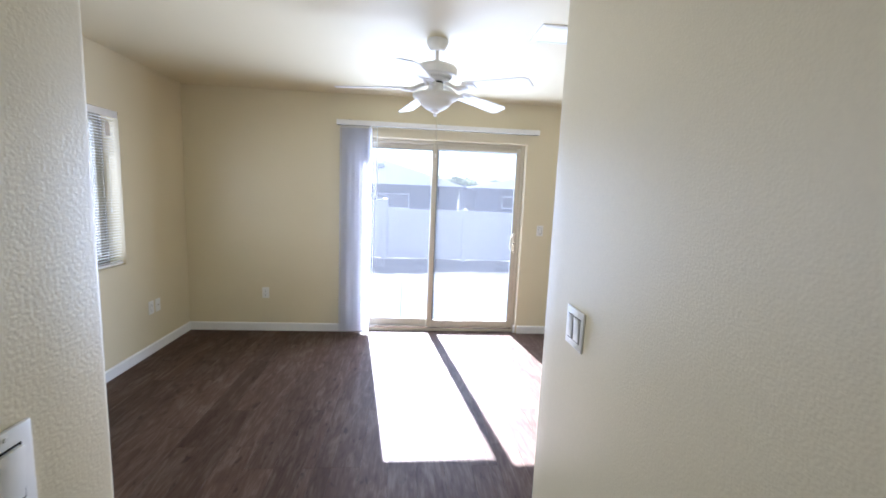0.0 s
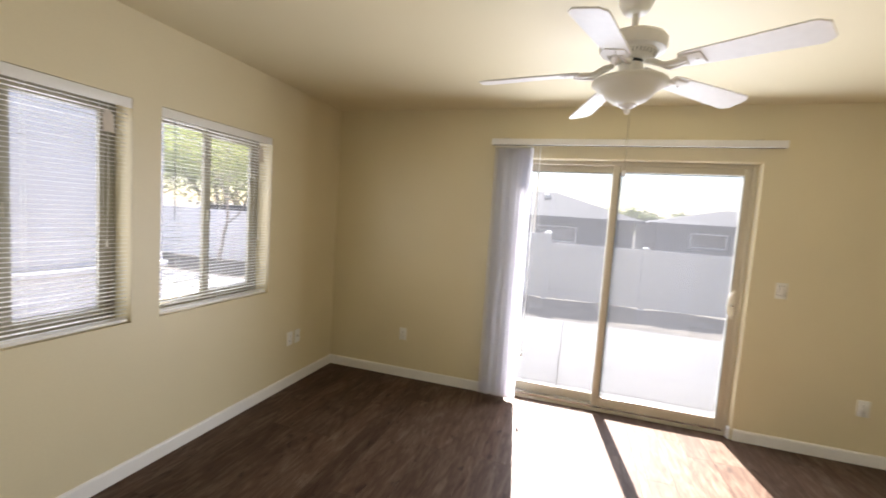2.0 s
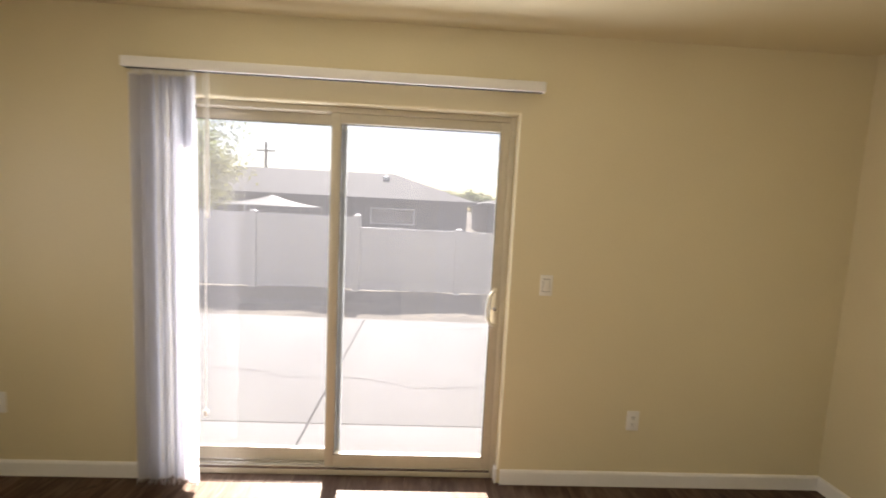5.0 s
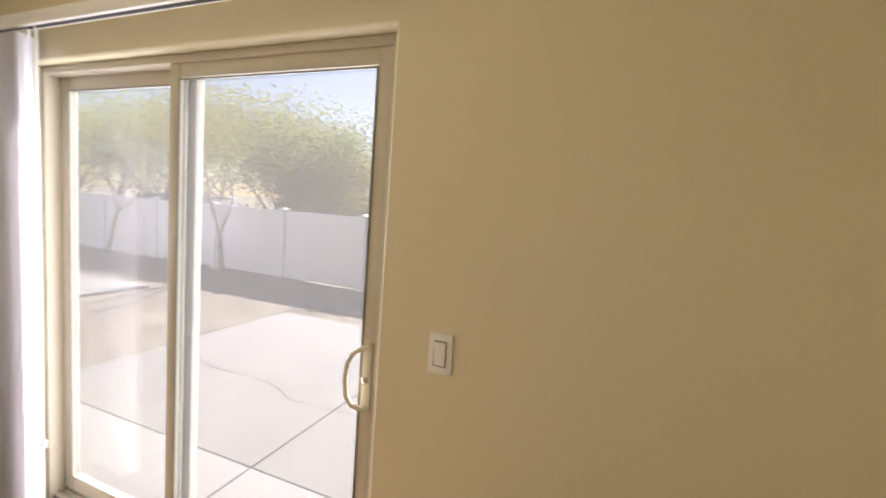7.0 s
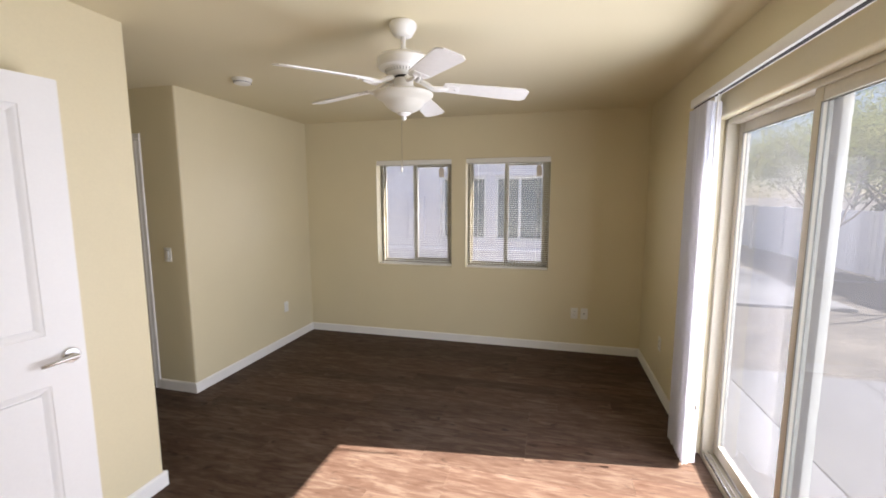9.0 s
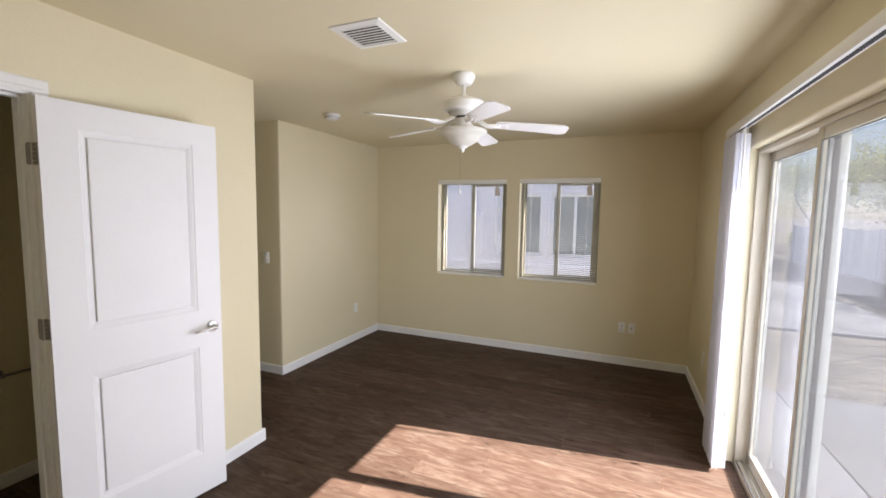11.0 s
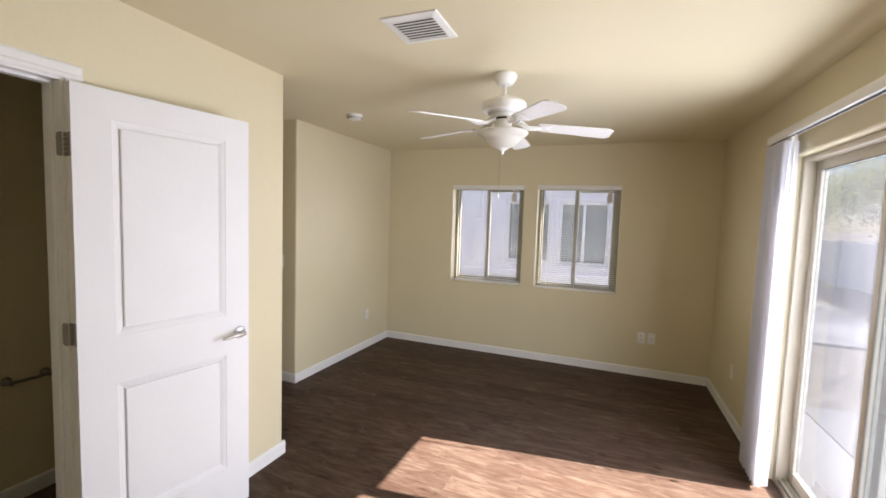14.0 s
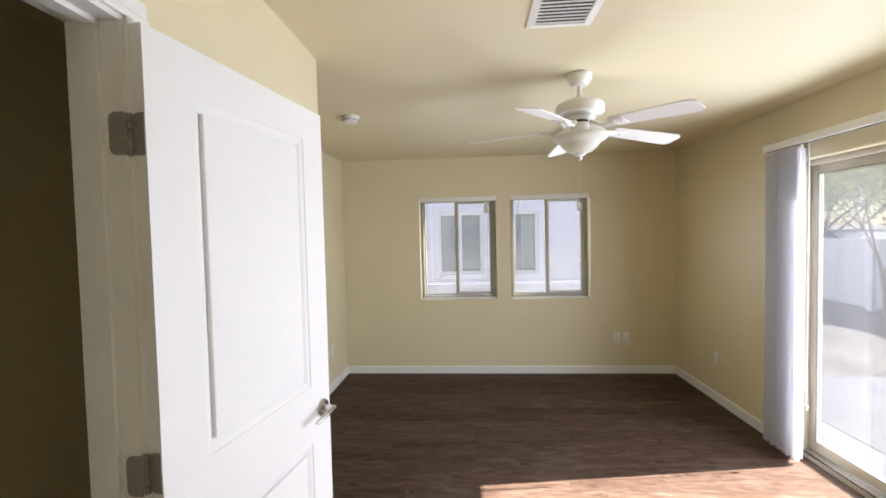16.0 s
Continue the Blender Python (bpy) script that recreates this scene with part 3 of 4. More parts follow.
# ---- ceiling fan ----
def ceiling_fan():
    x, y = 2.345, -1.615
    f = thing("ceiling_fan", "white five-blade ceiling fan with a frosted bowl light", "fan", at=pose(x, y, CEILING))
    part("canopy", lathe([(0.0, 0.0), (0.060, 0.0), (0.060, -0.005), (0.066, -0.007), (0.067, -0.014), (0.063, -0.030), (0.053, -0.048), (0.045, -0.060), (0.033, -0.066), (0.0, -0.066)]), FANWHITE, f)
    part("downrod", lathe([(0.0, -0.058), (0.0125, -0.058), (0.0125, -0.12), (0.024, -0.123), (0.026, -0.14), (0.0, -0.14)], 20), FANWHITE, f)
    motor = part("motor_housing", lathe([(0.0, -0.132), (0.024, -0.133), (0.048, -0.142), (0.094, -0.151), (0.118, -0.160), (0.128, -0.173), (0.128, -0.203), (0.122, -0.214),
                                         (0.098, -0.218), (0.094, -0.222), (0.078, -0.243), (0.060, -0.250), (0.0, -0.250)], 40), FANWHITE, f)
    # solid grey bars paint the shade of the white cooling grooves
    slot = bmesh.new()
    for i in range(38):
        b2 = solid(-0.0016, 0.0016, -0.0010, 0.0010, -0.0085, 0.0085)
        join(slot, b2, pose(0, 0, 0, 0, 0, i * 360 / 38) @ pose(0.0865, 0, -0.2320, 0, 37, 0) @ pose(0, 0, 0, 0, 0, 90))
    part("vent_slots", slot, SLOTGREY, motor, "shaded cooling slots", None)
    # black disc stands for the shade in the gap below the motor
    part("flywheel", lathe([(0.0, -0.241), (0.042, -0.242), (0.043, -0.247), (0.043, -0.26), (0.042, -0.264), (0.0, -0.264)], 32), DARKGAP, f, "dark gap above the switch housing")
    part("switch_housing", lathe([(0.0, -0.261), (0.045, -0.262), (0.048, -0.268), (0.048, -0.314), (0.060, -0.324), (0.064, -0.336), (0.0, -0.336)], 32), FANWHITE, f)
    light = part("light_bowl", lathe([(0.062, -0.330), (0.112, -0.333), (0.139, -0.329), (0.146, -0.334), (0.145, -0.343), (0.132, -0.355), (0.112, -0.365), (0.101, -0.376), (0.092, -0.390),
                                      (0.074, -0.405), (0.055, -0.417), (0.040, -0.423), (0.028, -0.425), (0.0, -0.426)], 40), BOWL, f, "frosted white glass bowl", 60)
    part("finial", lathe([(0.0, -0.423), (0.031, -0.423), (0.032, -0.429), (0.020, -0.436), (0.010, -0.441), (0.012, -0.448), (0.009, -0.457), (0.0, -0.462)], 24),
         FANWHITE, light, "", 50)
    pc = tube([(0.012, -0.010, -0.447), (0.012, -0.010, -0.662), (0.012, -0.010, -0.69)], 0.0013, 6)
    ch = part("pull_chain", pc, NICKEL, f, "thin pull chain")
    part("fob", lathe([(0.0, 0.0), (0.005, -0.003), (0.0065, -0.016), (0.004, -0.026), (0.0, -0.028)], 12, at=(0.012, -0.010, -0.688)), FANWHITE, ch)
    # one blade with its curved iron, then four more
    outline = [(0.200, -0.042), (0.225, -0.048), (0.578, -0.062), (0.596, -0.060), (0.620, -0.040), (0.620, 0.040), (0.596, 0.060), (0.578, 0.062), (0.225, 0.048), (0.200, 0.042)]
    bb = bmesh.new()
    lo, hi = [bb.verts.new((u, v, -0.003)) for u, v in outline], [bb.verts.new((u, v, 0.003)) for u, v in outline]
    bb.faces.new(lo[::-1])
    bb.faces.new(hi)
    for i in range(len(outline)):
        j = (i + 1) % len(outline)
        bb.faces.new((lo[i], lo[j], hi[j], hi[i]))
    bmesh.ops.transform(bb, matrix=pose(0, 0, 0, -12, 0, 0), verts=bb.verts)
    blade = mesh_of("blade", bb, FANWHITE)
    iron = tube([(0.068, 0, 0.022), (0.105, 0.018, 0.010), (0.145, 0.024, -0.012), (0.185, 0.014, -0.010), (0.222, 0.010, -0.006)], [0.011, 0.010, 0.009, 0.011, 0.008], 10)
    tube([(0.068, 0, 0.022), (0.105, -0.018, 0.010), (0.145, -0.024, -0.012), (0.185, -0.014, -0.010), (0.222, -0.010, -0.006)], [0.011, 0.010, 0.009, 0.011, 0.008], 10, iron)
    plate = solid(0.195, 0.275, -0.036, 0.036, -0.0075, -0.003, bevel=0.002)
    bmesh.ops.transform(plate, matrix=pose(0, 0, 0, -12, 0, 0), verts=plate.verts)
    join(iron, plate)
    for u, v in ((0.215, -0.022), (0.215, 0.022), (0.255, 0.0)):
        lathe([(0.0, -0.013), (0.005, -0.011), (0.006, -0.006), (0.006, -0.003)], 8, iron, (u, v, -v * 0.21))
    iron = mesh_of("blade_iron", iron, FANWHITE, 50)
    for i in range(5):
        m = pose(0, 0, -0.284, -1.1, 0, 0) @ pose(0, 0, 0, 0, 0, -35.5 + 72 * i) @ pose(0, 0, 0, 0, 3.2, 0)
        a = new("blade_iron", iron)
        a.parent, a.matrix_local = f, m
        c = new("blade", blade)
        c.parent, c.matrix_local = f, m


ceiling_fan()


# ---- fittings ----
def screw(bm, x, z, y=-0.0065):
    s = lathe([(0.0, 0.0), (0.0032, 0.0), (0.0026, 0.0012), (0.0, 0.0014)], 10)
    join(bm, s, pose(x, y, z, 90))


def outlet(at, label, blank=False):
    o = thing("wall_outlet", label, "outlet", "wall outlets", at=at)
    part("cover_plate", solid(-0.035, 0.035, -0.0065, 0.0, -0.057, 0.057, bevel=0.0028), PLASTIC, o)
    if not blank:
        part("receptacle", solid(-0.0165, 0.0165, -0.0085, -0.006, -0.0335, 0.0335, bevel=0.001), PLASTIC, o)
        for z in (-0.019, 0.019):
            # black blocks on the face paint the shade inside the plug holes
            s = bmesh.new()
            box(s, -0.0075, -0.0050, -0.0092, -0.0080, z - 0.002, z + 0.007)
            box(s, 0.0050, 0.0072, -0.0092, -0.0080, z - 0.001, z + 0.006)
            box(s, -0.0022, 0.0022, -0.0092, -0.0080, z - 0.0105, z - 0.006)
            part("slot", s, DARKGAP, o, "dark plug slots", None)
    else:
        part("jack", solid(-0.006, 0.006, -0.010, -0.006, -0.006, 0.006, bevel=0.001), NICKEL, o, "small cable jack")
    for z in (-0.048, 0.048):
        sc = bmesh.new()
        screw(sc, 0, z)
        part("screw", sc, PLASTIC, o)


def switch(at, label, gangs=1):
    o = thing("light_switch", label, "switch", "light switches", at=at)
    w = 0.035 + 0.023 * (gangs - 1)
    part("cover_plate", solid(-w, w, -0.0065, 0.0, -0.057, 0.057, bevel=0.0028), PLASTIC, o)
    for g in range(gangs):
        x = (g - (gangs - 1) / 2) * 0.046
        rk = solid(-0.0165, 0.0165, -0.0050, 0.0, -0.0335, 0.0335, bevel=0.0012)
        bmesh.ops.transform(rk, matrix=pose(x, -0.0060, 0, 4), verts=rk.verts)
        part("rocker", rk, PLASTIC, o)
        fr = frame_ring(x - 0.0185, x + 0.0185, -0.0355, 0.0355, -0.0072, -0.0060, 0.0018, bevel=0.0)
        part("rocker_seam", fr, GROUT, o, "", None)
        for z in (-0.048, 0.048):
            sc = bmesh.new()
            screw(sc, x, z)
            part("screw", sc, PLASTIC, o)


outlet(pose(0.759, 0, 0.402), "white duplex outlet on the beige wall")
outlet(pose(4.155, 0, 0.390), "white duplex outlet on the beige wall")
outlet(pose(0, -0.630, 0.406, 0, 0, 90), "white duplex outlet beside a cable plate")
outlet(pose(0, -0.533, 0.406, 0, 0, 90), "white cable wall plate beside an outlet", True)
outlet(pose(0.510, -3.665, 0.409, 0, 0, 180), "white duplex outlet on the short beige wall")
switch(pose(3.608, 0, 1.138), "white rocker switch beside the sliding door")
switch(pose(1.732, -3.845, 1.140, 0, 0, 90), "white rocker switch at the hallway corner")
switch(pose(2.685, -3.200, 1.118, 0, 0, -90), "white double rocker switch on the hallway wall", 2)


def smoke_alarm():
    s = thing("smoke_alarm", "round white smoke alarm on the ceiling", "alarm", at=pose(1.737, -3.050, CEILING))
    part("base_plate", lathe([(0.0, 0.0), (0.066, 0.0), (0.066, -0.010), (0.0, -0.010)], 32), PLASTIC, s)
    b = part("body", lathe([(0.0, -0.010), (0.058, -0.010), (0.060, -0.022), (0.052, -0.036), (0.034, -0.042), (0.0, -0.043)], 32), PLASTIC, s)
    # black blocks round the rim stand for shaded openings
    g = bmesh.new()
    for i in range(24):
        join(g, solid(-0.0015, 0.0015, -0.004, 0.004, -0.003, 0.003), pose(0, 0, 0, 0, 0, i * 15) @ pose(0.0575, 0, -0.027))
    part("vent_slots", g, DARKGAP, b, "", None)


smoke_alarm()


def ceiling_vent():
    v = thing("ceiling_vent", "white louvred square air vent in the ceiling", "vent", at=pose(3.028, -1.842, CEILING))
    h = 0.132
    fr = bmesh.new()
    for a in range(4):
        b2 = bmesh.new()
        vs = [b2.verts.new(p) for p in ((-h, -h, 0), (h, -h, 0), (h - 0.034, -h + 0.034, 0), (-h + 0.034, -h + 0.034, 0),
                                        (-h + 0.002, -h + 0.002, -0.006), (h - 0.002, -h + 0.002, -0.006), (h - 0.034, -h + 0.034, -0.011), (-h + 0.034, -h + 0.034, -0.011))]
        for q in ((0, 1, 2, 3), (4, 7, 6, 5), (0, 4, 5, 1), (1, 5, 6, 2), (2, 6, 7, 3), (3, 7, 4, 0)):
            b2.faces.new([vs[i] for i in q])
        join(fr, b2, pose(0, 0, 0, 0, 0, 90 * a))
    part("frame", fr, PLASTIC, v)
    # no duct is built: a black sheet gives the dark between slats
    part("backing", solid(-0.098, 0.098, -0.098, 0.098, -0.0015, -0.0005), DARKGAP, v, "black sheet in place of the unlit duct", None)
    sl = mesh_of("slat", solid(-0.0112, 0.0112, -0.098, 0.098, -0.0006, 0.0006), PLASTIC)
    for i in range(8):
        o = new("slat", sl)
        o.parent = v
        o.matrix_local = pose(-0.086 + i * 0.0246, 0, -0.0085, 0, 14, 0)


ceiling_vent()


# ---- the open white door and its casing ----
CASING_PROFILE = [(0.0, 0.0), (0.010, 0.0), (0.013, 0.006), (0.013, 0.014), (0.009, 0.020), (0.009, 0.046), (0.006, 0.054), (0.0, 0.057)]


def casing(name, u0, u1, top, depth, axis, sign):
    """Door casing on one face of a wall: two uprights and a head, mitre simplified to butt joints."""
    c = thing(name, "white moulded casing round the doorway", "casing", kind="structure")

    def place(u, z):
        return (u, depth, z) if axis == 'x' else (depth, u, z)

    out = Vector((0, sign, 0)) if axis == 'x' else Vector((sign, 0, 0))

    def run(a, b, away):
        a, b = Vector(a), Vector(b)
        if (b - a).normalized().cross(out).dot(Vector(away)) < 0:
            a, b = b, a
        return sweep(CASING_PROFILE, a, b, out)

    along = Vector((1, 0, 0)) if axis == 'x' else Vector((0, 1, 0))
    part("upright", run(place(u0 + 0.004, 0), place(u0 + 0.004, top - 0.004), -along), TRIM, c, "", 20)
    part("upright", run(place(u1 - 0.004, 0), place(u1 - 0.004, top - 0.004), along), TRIM, c, "", 20)
    part("head", run(place(u0 - 0.053, top - 0.004), place(u1 + 0.053, top - 0.004), (0, 0, 1)), TRIM, c, "", 20)


def jambs(name, u0, u1, top, d0, d1, axis):
    c = thing(name, "white door jamb lining the opening", "jamb", kind="structure")
    bm = bmesh.new()
    rows = [(u0, u0 + 0.016, 0, top), (u1 - 0.016, u1, 0, top), (u0 + 0.016, u1 - 0.016, top - 0.016, top)]
    dm = (d0 + d1) / 2
    stops = [(u0 + 0.016, u0 + 0.027, 0, top - 0.016), (u1 - 0.027, u1 - 0.016, 0, top - 0.016), (u0 + 0.027, u1 - 0.027, top - 0.027, top - 0.016)]
    for (a, b, z0, z1), (e0, e1) in [(r, (d0 - 0.002, d1 + 0.002)) for r in rows] + [(r, (dm - 0.017, dm + 0.017)) for r in stops]:
        if axis == 'x':
            box(bm, a, b, e0, e1, z0, z1)
        else:
            box(bm, e0, e1, a, b, z0, z1)
    part("jamb", bm, TRIM, c, "", None)


casing("door_casing_1", DOORWAY[0], DOORWAY[1], DOORWAY[3], -2.93, 'x', 1)
jambs("door_jamb_1", DOORWAY[0], DOORWAY[1], DOORWAY[3], -3.045, -2.93, 'x')
casing("door_casing_2", -4.88, -4.08, 2.04, 1.732, 'y', 1)
jambs("door_jamb_2", -4.88, -4.08, 2.04, 1.625, 1.732, 'y')


def hinge_leaf(bm, m, wide):
    """A rounded steel leaf in the yz plane, 89 mm high, from its knuckle side towards -y."""
    ring, rad = [], 0.014
    for (cy, cz), start in (((0, -0.0445), None), ((-wide + rad, -0.0445 + rad), 270), ((-wide + rad, 0.0445 - rad), 180), ((0, 0.0445), None)):
        if start is None:
            ring.append((cy, cz))
        else:
            ring += [(cy + rad * math.cos(radians(start - 90 * k / 4)), cz + rad * math.sin(radians(start - 90 * k / 4))) for k in range(5)]
    lo, hi = [bm.verts.new(m @ Vector((0, y, z))) for y, z in ring], [bm.verts.new(m @ Vector((0.0018, y, z))) for y, z in ring]
    bm.faces.new(lo[::-1])
    bm.faces.new(hi)
    for i in range(len(ring)):
        k = (i + 1) % len(ring)
        bm.faces.new((lo[i], lo[k], hi[k], hi[i]))


def panel_door(name, label, width, at, lever=True, jamb_turn=None):
    """Two-panel moulded door; hinge at the origin, the leaf along -x, its shown face at y = 0."""
    d = thing(name, label, "door", kind="structure", at=at)
    z0, z1, t = 0.012, 2.045, 0.034
    zones = [(0.245, 0.850), (1.053, 1.933)]
    p0, p1 = -width + 0.125, -0.128
    body = bmesh.new()
    box(body, -width, 0, -t, -0.0185, z0, z1)
    for a, b, c, e in ((-width, p0, z0, z1), (p1, 0, z0, z1), (p0, p1, z0, zones[0][0]), (p0, p1, zones[0][1], zones[1][0]), (p0, p1, zones[1][1], z1)):
        box(body, a, b, -0.0186, 0.0, c, e)
    part("leaf", body, DOORPAINT, d, "", None)
    for c, e in zones:
        pm = bmesh.new()
        loops = []
        for inset, y in ((0.0, 0.0), (0.003, -0.0030), (0.007, -0.0040), (0.018, -0.0095), (0.027, -0.0150), (0.029, -0.0172), (0.0315, -0.0172), (0.0330, -0.0060), (0.036, -0.0048)):
            loops.append([pm.verts.new(q) for q in ((p0 + inset, y, c + inset), (p1 - inset, y, c + inset), (p1 - inset, y, e - inset), (p0 + inset, y, e - inset))])
        for a, b in zip(loops, loops[1:]):
            for i in range(4):
                pm.faces.new((a[i], a[(i + 1) % 4], b[(i + 1) % 4], b[i]))
        pm.faces.new(loops[-1])
        part("panel", pm, DOORPAINT, d, "", 20)
    if lever:
        x, z = -width + 0.054, 0.952
        rose = lathe([(0.0, 0.0), (0.033, 0.0), (0.033, 0.005), (0.028, 0.011), (0.012, 0.013), (0.011, 0.040), (0.0, 0.040)], 28)
        bmesh.ops.transform(rose, matrix=pose(x, 0, z, -90), verts=rose.verts)
        h = part("lever_handle", rose, NICKEL, d, "satin nickel lever handle", 40)
        part("lever", tube([(x - 0.006, 0.044, z), (x + 0.020, 0.046, z + 0.001), (x + 0.060, 0.047, z - 0.001), (x + 0.098, 0.044, z - 0.006), (x + 0.112, 0.040, z - 0.008)],
                           [0.010, 0.0105, 0.0085, 0.0075, 0.006], 12), NICKEL, h, "", 60)
        part("latch_plate", solid(-width - 0.0015, -width + 0.0005, -t + 0.004, -0.004, z - 0.028, z + 0.028), NICKEL, d, "", None)
    for z in (0.24, 1.085, 1.815):
        hg = bmesh.new()
        hinge_leaf(hg, pose(0.0004, -0.001, z), 0.031)
        for dz, dy in ((-0.030, -0.012), (0.0, -0.020), (0.030, -0.012)):
            join(hg, lathe([(0.0, 0.0), (0.004, 0.0), (0.003, 0.0012), (0.0, 0.0012)], 8), pose(0.0022, dy, z + dz, 0, 90))
        if jamb_turn is not None:
            side = pose(0, 0, 0, 0, 0, jamb_turn)
            hinge_leaf(hg, side @ pose(0.0094, -0.0365, z), 0.036)
            for dz, dy in ((-0.030, -0.054), (0.0, -0.062), (0.030, -0.054)):
                join(hg, lathe([(0.0, 0.0), (0.004, 0.0), (0.003, 0.0012), (0.0, 0.0012)], 8), side @ pose(0.0112, dy, z + dz, 0, 90))
        for k in range(5):
            lathe([(0.0, 0.0), (0.0068, 0.0), (0.0068, 0.0160), (0.0, 0.0160)], 12, hg, (0.0045, -t - 0.003, z - 0.0445 + 0.018 * k))
        part("hinge", hg, HINGE, d, "dull steel hinge", 40)


panel_door("door_1", "open white two-panel door resting near the wall", 0.722, pose(3.822, -2.888, 0, 0, 0, -9.3), True, 9.3)
panel_door("door_2", "closed white panel door in the hallway", 0.764, pose(1.702, -4.862, 0, 0, 0, -90), False)


def paper_holder():
    p = thing("paper_holder", "bronze toilet paper bar on the dark bathroom wall", "holder")
    z, y = 0.660, -3.88
    for x in (3.482, 3.645):
        post = lathe([(0.0, 0.0), (0.024, 0.0), (0.024, 0.006), (0.012, 0.012), (0.011, 0.055), (0.013, 0.066), (0.0, 0.068)], 18)
        bmesh.ops.transform(post, matrix=pose(x, y, z, -90), verts=post.verts)
        part("post", post, HINGE, p)
    part("bar", tube([(3.482, y + 0.055, z), (3.645, y + 0.055, z)], 0.0085, 12), HINGE, p)


paper_holder()

# ---- outdoors ----
def ground_sheet():
    """One sheet to the horizon, finely rolled near the house, with a low bank along the fence."""
    bm = bmesh.new()
    xs = [-900, -200, -60, -30, -22, -18] + [-16 + 0.4 * i for i in range(73)] + [18, 30, 60, 200, 900]
    ys = [-900, -200, -60, -20, -9, -5, -2, 0] + [0.35 * i for i in range(1, 22)] + [9, 12, 16, 22, 30, 45, 60, 200, 900]
    grid = []
    for y in ys:
        row = []
        for x in xs:
            z = -0.16
            if 3.9 < y < 7.4 and -16 <= x <= 13:
                z += 0.11 * noise.noise((x * 0.7, y * 0.9, 0)) + 0.04 * noise.noise((x * 3, y * 3, 4)) + 0.06 * math.exp(-((y - 5.2) / 0.6) ** 2)
            elif 0.2 < y < 3.9 and -3 < x < -0.3:
                z += 0.015 * noise.noise((x * 2.2, y * 2.2, 0))
            row.append(bm.verts.new((x, y, z)))
        grid.append(row)
    for a, b in zip(grid, grid[1:]):
        for i in range(len(xs) - 1):
            bm.faces.new((a[i], a[i + 1], b[i + 1], b[i]))
    tagged(part("ground", bm, EARTH, None, "", 80), "bare dry earth yard reaching far beyond the fence", "ground", "", "structure")


ground_sheet()


def patio(name, xs, ys, z, label):
    p = thing(name, label, "patio", kind="structure")
    for a, b in zip(xs, xs[1:]):
        for c, e in zip(ys, ys[1:]):
            part("slab", solid(a + 0.006, b - 0.006, c + 0.006, e - 0.006, z - 0.12, z, bevel=0.006), CONCRETE, p)
    return p


main_patio = patio("patio_1", [-0.21, 2.14, 4.45, 6.7], [0.165, 0.80, 3.71], -0.11, "pale concrete patio slab with joints and a crack")
patio("patio_2", [-9.0, -6.0, -3.15], [0.80, 3.68], -0.11, "pale concrete patio slab of the next house")
patio("walkway", [-3.0, -0.215], [-9.0, -4.5, -2.0, 0.16], -0.11, "pale concrete walkway between the two houses")
crack = bmesh.new()
rng = random.Random(8)
pts = [(-0.19 + 0.09 * i, 1.92 - 0.012 * i + rng.uniform(-0.025, 0.025) + 0.05 * math.sin(i * 0.5)) for i in range(50)]
for (xa, ya), (xb, yb) in zip(pts, pts[1:]):
    q = [crack.verts.new(v) for v in ((xa, ya - 0.004, -0.1080), (xb, yb - 0.004, -0.1080), (xb, yb + 0.004, -0.1080), (xa, ya + 0.004, -0.1080))]
    crack.faces.new(q)
part("crack", crack, GROUT, main_patio, "thin dark crack", None)


def fence():
    f = thing("fence", "white vinyl privacy fence with capped posts", "fence", kind="structure")
    y = 5.80
    board = mesh_of("board", solid(-0.0715, 0.0715, -0.011, 0.011, 0.0, 1.0, bevel=0.003, seg=1), VINYL)
    post = solid(-0.06, 0.06, -0.06, 0.06, -0.2, 1.0, bevel=0.004)
    post = mesh_of("post", post, VINYL)
    capm = bmesh.new()
    box(capm, -0.068, 0.068, -0.068, 0.068, 0.0, 0.018, 0.003, 1)
    tip = capm.verts.new((0, 0, 0.05))
    sq = [capm.verts.new(v) for v in ((-0.066, -0.066, 0.018), (0.066, -0.066, 0.018), (0.066, 0.066, 0.018), (-0.066, 0.066, 0.018))]
    for i in range(4):
        capm.faces.new((sq[i], sq[(i + 1) % 4], tip))
    capm = mesh_of("post_cap", capm, VINYL)
    rail = mesh_of("rail", solid(0.0, 1.83, -0.022, 0.022, -0.045, 0.045, bevel=0.004), VINYL)
    for k in range(-9, 6):
        x = 1.66 + 1.95 * k
        top = 1.30 if k <= 0 else 1.11
        span = 1.29 if k < 0 else 1.10
        p = new("post", post)
        p.parent = f
        p.matrix_world = pose(x, y, 0.0) @ Matrix.Diagonal((1, 1, top, 1))
        c = new("post_cap", capm)
        c.parent = f
        c.matrix_world = pose(x, y, top)
        for z in (-0.06, span - 0.05):
            r = new("rail", rail)
            r.parent = f
            r.matrix_world = pose(x + 0.06, y, z)
        for i in range(12):
            b = new("board", board)
            b.parent = f
            b.matrix_world = pose(x + 0.06 + 0.078 + 0.1525 * i, y, -0.10) @ Matrix.Diagonal((1.06, 1, span + 0.06, 1))


fence()


